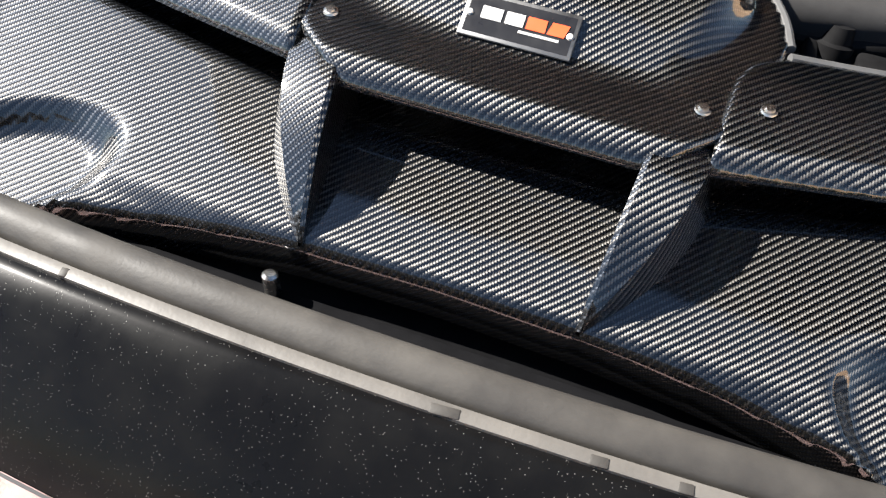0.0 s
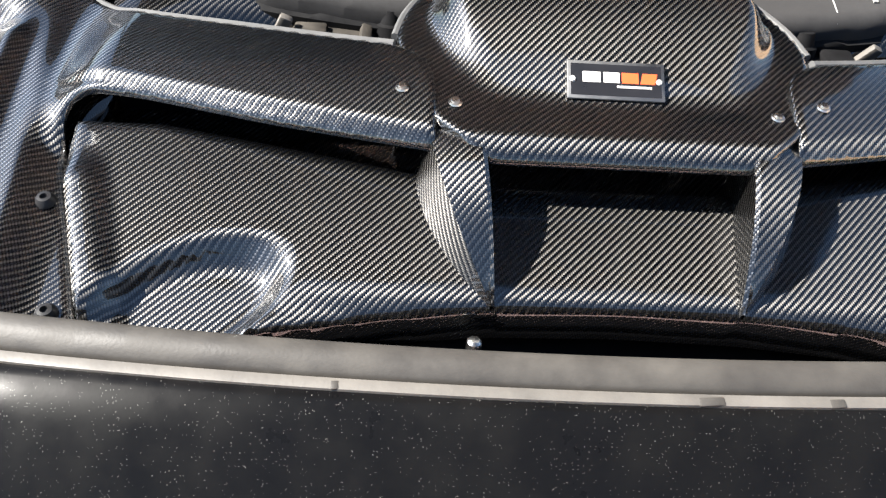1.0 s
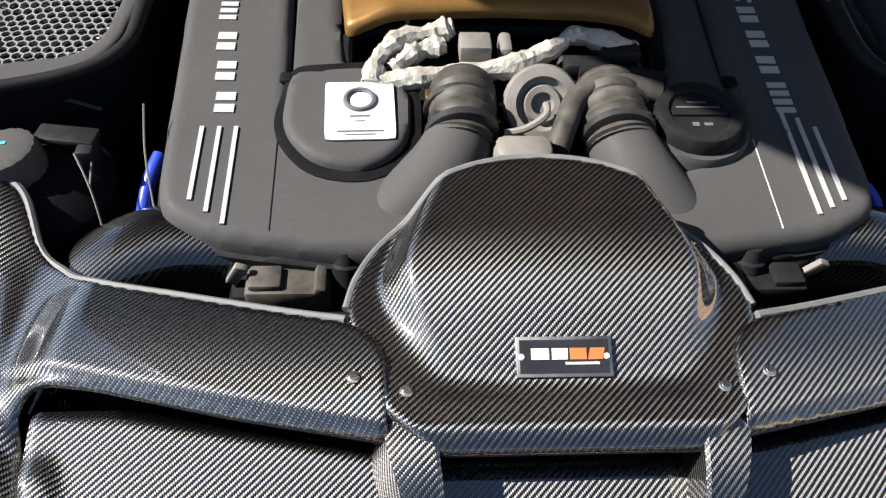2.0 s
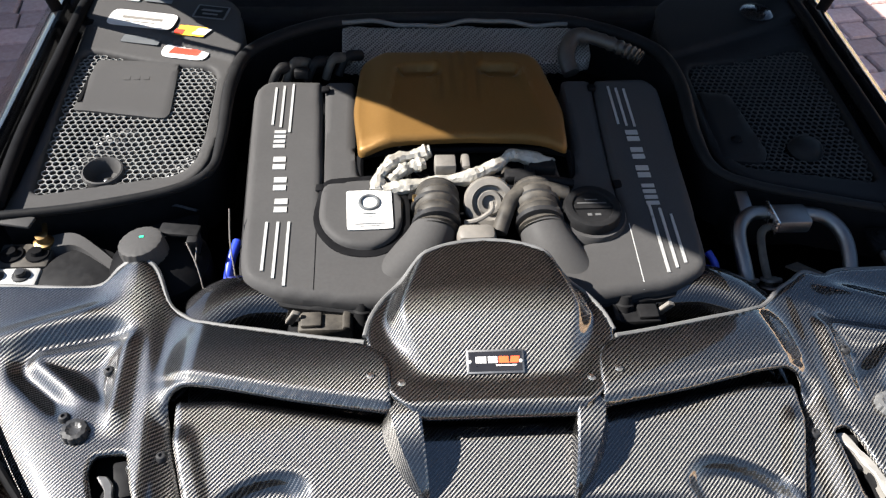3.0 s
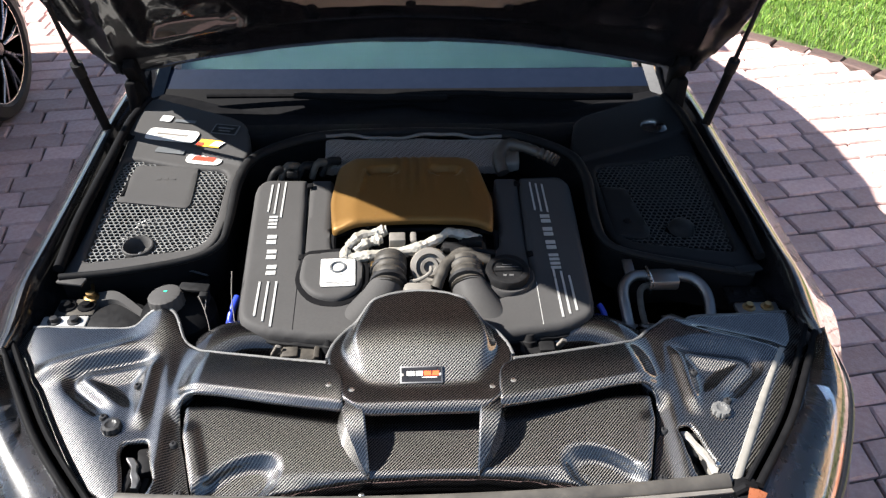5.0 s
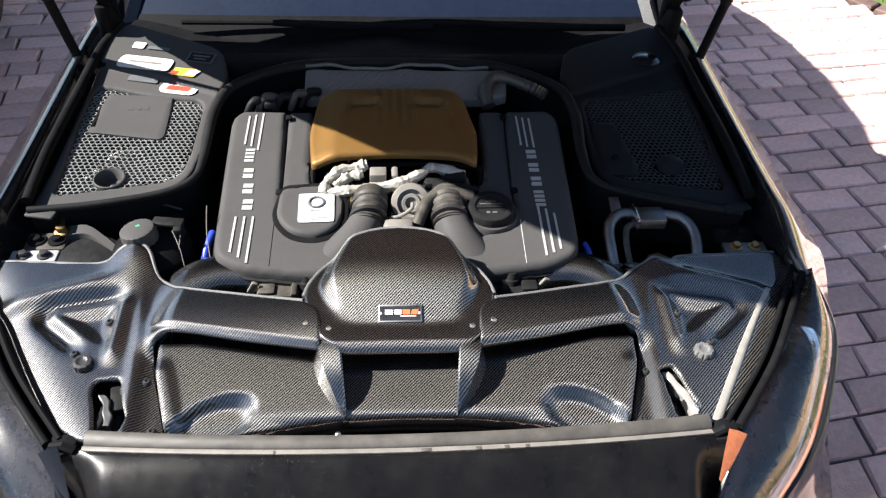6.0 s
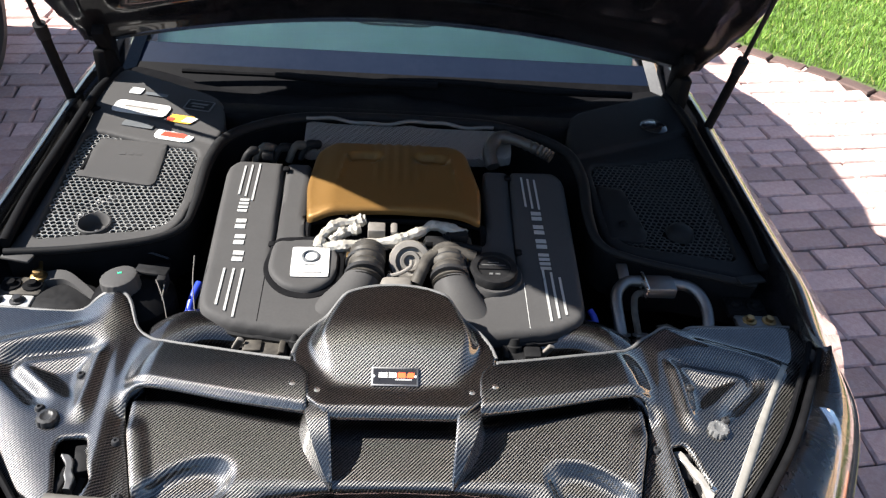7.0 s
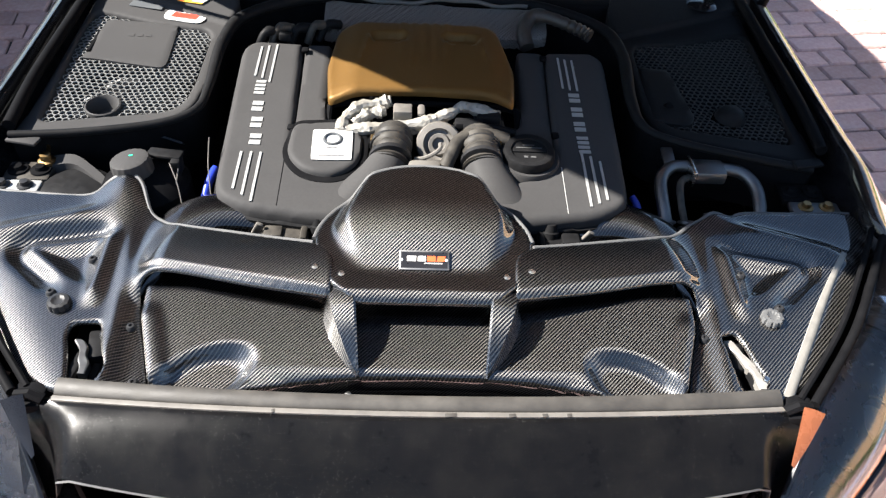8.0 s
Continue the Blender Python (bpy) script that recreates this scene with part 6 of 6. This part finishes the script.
# ---- neighbouring car ----
near_car = thing("parked_car", (-2.95, 1.6, 0), "pale silver car with dark alloy wheels parked alongside", "car")
wx, wy, wz, wr = -1.97, 3.08, 0.345, 0.345
wheel = part("wheel", lathe([(wr * 0.76, 0.10), (wr * 0.80, 0.118), (wr * 0.95, 0.110), (wr, 0.085), (wr, -0.085), (wr * 0.95, -0.11), (wr * 0.7, -0.11)], 56, pose(wx - 0.10, wy, wz, 0, 90, 0)), M_TYRE, near_car, "low-profile black tyre")
part("rim_barrel", lathe([(wr * 0.77, 0.10), (wr * 0.75, 0.07), (wr * 0.70, -0.05), (0.05, -0.06), (0, -0.06)], 48, pose(wx - 0.10, wy, wz, 0, 90, 0)), M_RIM, wheel)
for k in range(10):
    a = 2 * math.pi * k / 10
    for off in (-0.10, 0.10):
        inner = (wx + 0.002, wy + 0.05 * math.cos(a), wz + 0.05 * math.sin(a))
        outer = (wx - 0.008, wy + wr * 0.755 * math.cos(a + off), wz + wr * 0.755 * math.sin(a + off))
        mid = (wx + 0.004, wy + wr * 0.42 * math.cos(a + off * 0.35), wz + wr * 0.42 * math.sin(a + off * 0.35))
        spoke = part("spoke", tube([inner, mid, outer], 0.0085, 6), M_RIM, wheel)
        part("spoke_face", tube([(inner[0] + 0.008, *inner[1:]), (mid[0] + 0.008, *mid[1:]), (outer[0] + 0.008, *outer[1:])], 0.0050, 5), M_RIM_EDGE, wheel)
part("rim_lip", lathe([(wr * 0.755, 0.0), (wr * 0.785, 0.006), (wr * 0.795, 0.0)], 56, pose(wx, wy, wz, 0, 90, 0)), M_RIM_EDGE, wheel)
part("hub_cap", lathe([(0, 0.014), (0.030, 0.012), (0.036, 0.0)], 24, pose(wx + 0.004, wy, wz, 0, 90, 0)), M_RIM, wheel)
rows = []
for y in np.linspace(-0.75, 3.86, 70):
    tuck = 0.20 * float(smooth(3.45, 3.86, y)) + 0.15 * float(smooth(-0.2, -0.75, y))
    row = []
    for x, z in ((-2.05, 0.22), (-2.03, 0.40), (-2.03, 0.60), (-2.05, 0.78), (-2.10, 0.92), (-2.20, 0.97), (-2.95, 1.0), (-3.7, 0.97), (-3.80, 0.92), (-3.86, 0.6), (-3.85, 0.22)):
        gap = 0.385
        if x > -2.2 and z < 0.80 and abs(y - wy) < gap:
            z = max(z, wz + math.sqrt(max(gap**2 - (y - wy) ** 2, 0.0)))
        row.append((x + 0.05 - tuck * (1 if x > -2.95 else -1), y, z))
    rows.append(row)
part("body", loft(rows, caps=True), M_SILVER_PAINT, near_car, "pale silver bodywork", angle=45)
bm = loft([[(-2.90 + u * w, y, z - 0.04 * u * u) for u in np.linspace(-1, 1, 11)] for y, z, w in ((-0.3, 0.98, 0.70), (0.3, 1.25, 0.58), (1.2, 1.42, 0.60), (1.9, 1.36, 0.60), (2.5, 0.98, 0.72))])
part("cabin", bm, M_BLACKPRINT, near_car)

# ---- stucco house across the drive ----
house = thing("house", (9, -6, 0), "peach stucco house front across the drive", "house", kind="structure")
bm = block((9.0, -2.0, 1.2), (0.3, 28, 2.4), 0.02)
block((-1.0, -24.0, 1.5), (20, 0.3, 3.0), 0.02, None, bm)
part("wall", bm, M_STUCCO, house)

# ---- block paving ----
paving = thing("pavement", (0, 2, 0), "reddish grey block paving, half sunlit", "pavement", kind="structure")
DEPTH, GAP, SLANT = 0.130, 0.0085, 0.155
LENGTHS = (0.132, 0.188, 0.250)


def paver_mesh(length, material, width=DEPTH - GAP, seed=0):
    r = np.random.default_rng(seed)
    b = bmesh.new()
    w, d = (length - GAP) / 2, width / 2
    wob = [(r.normal(0, 0.0022), r.normal(0, 0.0022)) for _ in range(4)]
    ring = []
    for inset, z in ((0, -0.03), (0, -0.008), (0.007, 0.0)):
        ring.append([b.verts.new((sx * (w - inset) + wob[k][0], sy * (d - inset) + wob[k][1], z)) for k, (sx, sy) in enumerate(((-1, -1), (1, -1), (1, 1), (-1, 1)))])
    for a, c in zip(ring, ring[1:]):
        for k in range(4):
            b.faces.new((a[k], a[(k + 1) % 4], c[(k + 1) % 4], c[k]))
    b.faces.new(ring[-1])
    return finish(b, material, 30)


PAVERS = [[paver_mesh(n, M_PAVER, seed=10 * i + j) for j in range(4)] for i, n in enumerate(LENGTHS)]
rng = np.random.default_rng(11)
verts, faces, singles = [], [], 0
y, row = -7.4, 0
while y < 8.6:
    x = -8.0 + rng.uniform(0, 0.2)
    while x < 4.3:
        i = int(rng.choice(3, p=(0.28, 0.37, 0.35)))
        n = LENGTHS[i]
        cx, cy, dz = x + n / 2, y + SLANT * (x + n / 2) + DEPTH / 2 + 0.003 * math.sin(x * 3.1 + row), float(rng.normal(0, 0.0016))
        x += n
        if beyond_edge(cx, cy) > -0.065:
            continue
        near_right, near_left = 0.93 < cx < 2.75 and 1.15 < cy < 3.45, -2.35 < cx < -0.93 and 2.0 < cy < 3.3
        if (near_right or near_left) and singles < 300:
            singles += 1
            ob = new("paver", PAVERS[i][int(rng.integers(4))])
            ob.parent = paving
            ob.location = (cx, cy - 2.0, dz)
            ob.rotation_euler = (float(rng.normal(0, 0.006)), float(rng.normal(0, 0.006)), SLANT + float(rng.normal(0, 0.008)))
            continue
        w, d, k = (n - GAP) / 2, (DEPTH - GAP) / 2, len(verts)
        j = rng.normal(0, 0.002, (4, 2))
        for inset, z in ((0, -0.03), (0, -0.008), (0.007, 0.0)):
            for q, (sx, sy) in enumerate(((-1, -1), (1, -1), (1, 1), (-1, 1))):
                verts.append((cx + sx * (w - inset) + j[q][0], cy - 2.0 + sy * (d - inset) + SLANT * sx * w + j[q][1], z + dz))
        for a in (0, 4):
            faces += [(k + a + q, k + a + (q + 1) % 4, k + a + 4 + (q + 1) % 4, k + a + 4 + q) for q in range(4)]
        faces.append((k + 8, k + 9, k + 10, k + 11))
    y += DEPTH
    row += 1
me = bpy.data.meshes.new("paver_field")
me.from_pydata(verts, [], faces)
me.materials.append(M_PAVER_REST)
field = new("paver_field", me)
field.parent = paving
tagged(field, kind="stuff")

# dark edging course along the lawn
edging = thing("pavement_edging", (2.4, 3.8, 0), "dark brown brick edging along the lawn", "edging", kind="structure")
BORDER = [paver_mesh(0.205, M_BORDER, 0.105, seed=90 + j) for j in range(3)]
along = np.concatenate([[0], np.cumsum(np.hypot(*np.diff(LAWN_EDGE, axis=0).T))])
s_at = 0.1
while s_at < along[-1] - 0.2:
    px, py = np.interp(s_at, along, LAWN_EDGE[:, 0]), np.interp(s_at, along, LAWN_EDGE[:, 1])
    qx, qy = np.interp(s_at + 0.05, along, LAWN_EDGE[:, 0]), np.interp(s_at + 0.05, along, LAWN_EDGE[:, 1])
    a = math.atan2(qy - py, qx - px)
    ob = new("brick", BORDER[int(rng.integers(3))])
    ob.parent = edging
    ob.location = (px + 0.055 * math.sin(a) - 2.4, py - 0.055 * math.cos(a) - 3.8, 0.006)
    ob.rotation_euler = (0, 0, a + float(rng.normal(0, 0.01)))
    s_at += 0.21
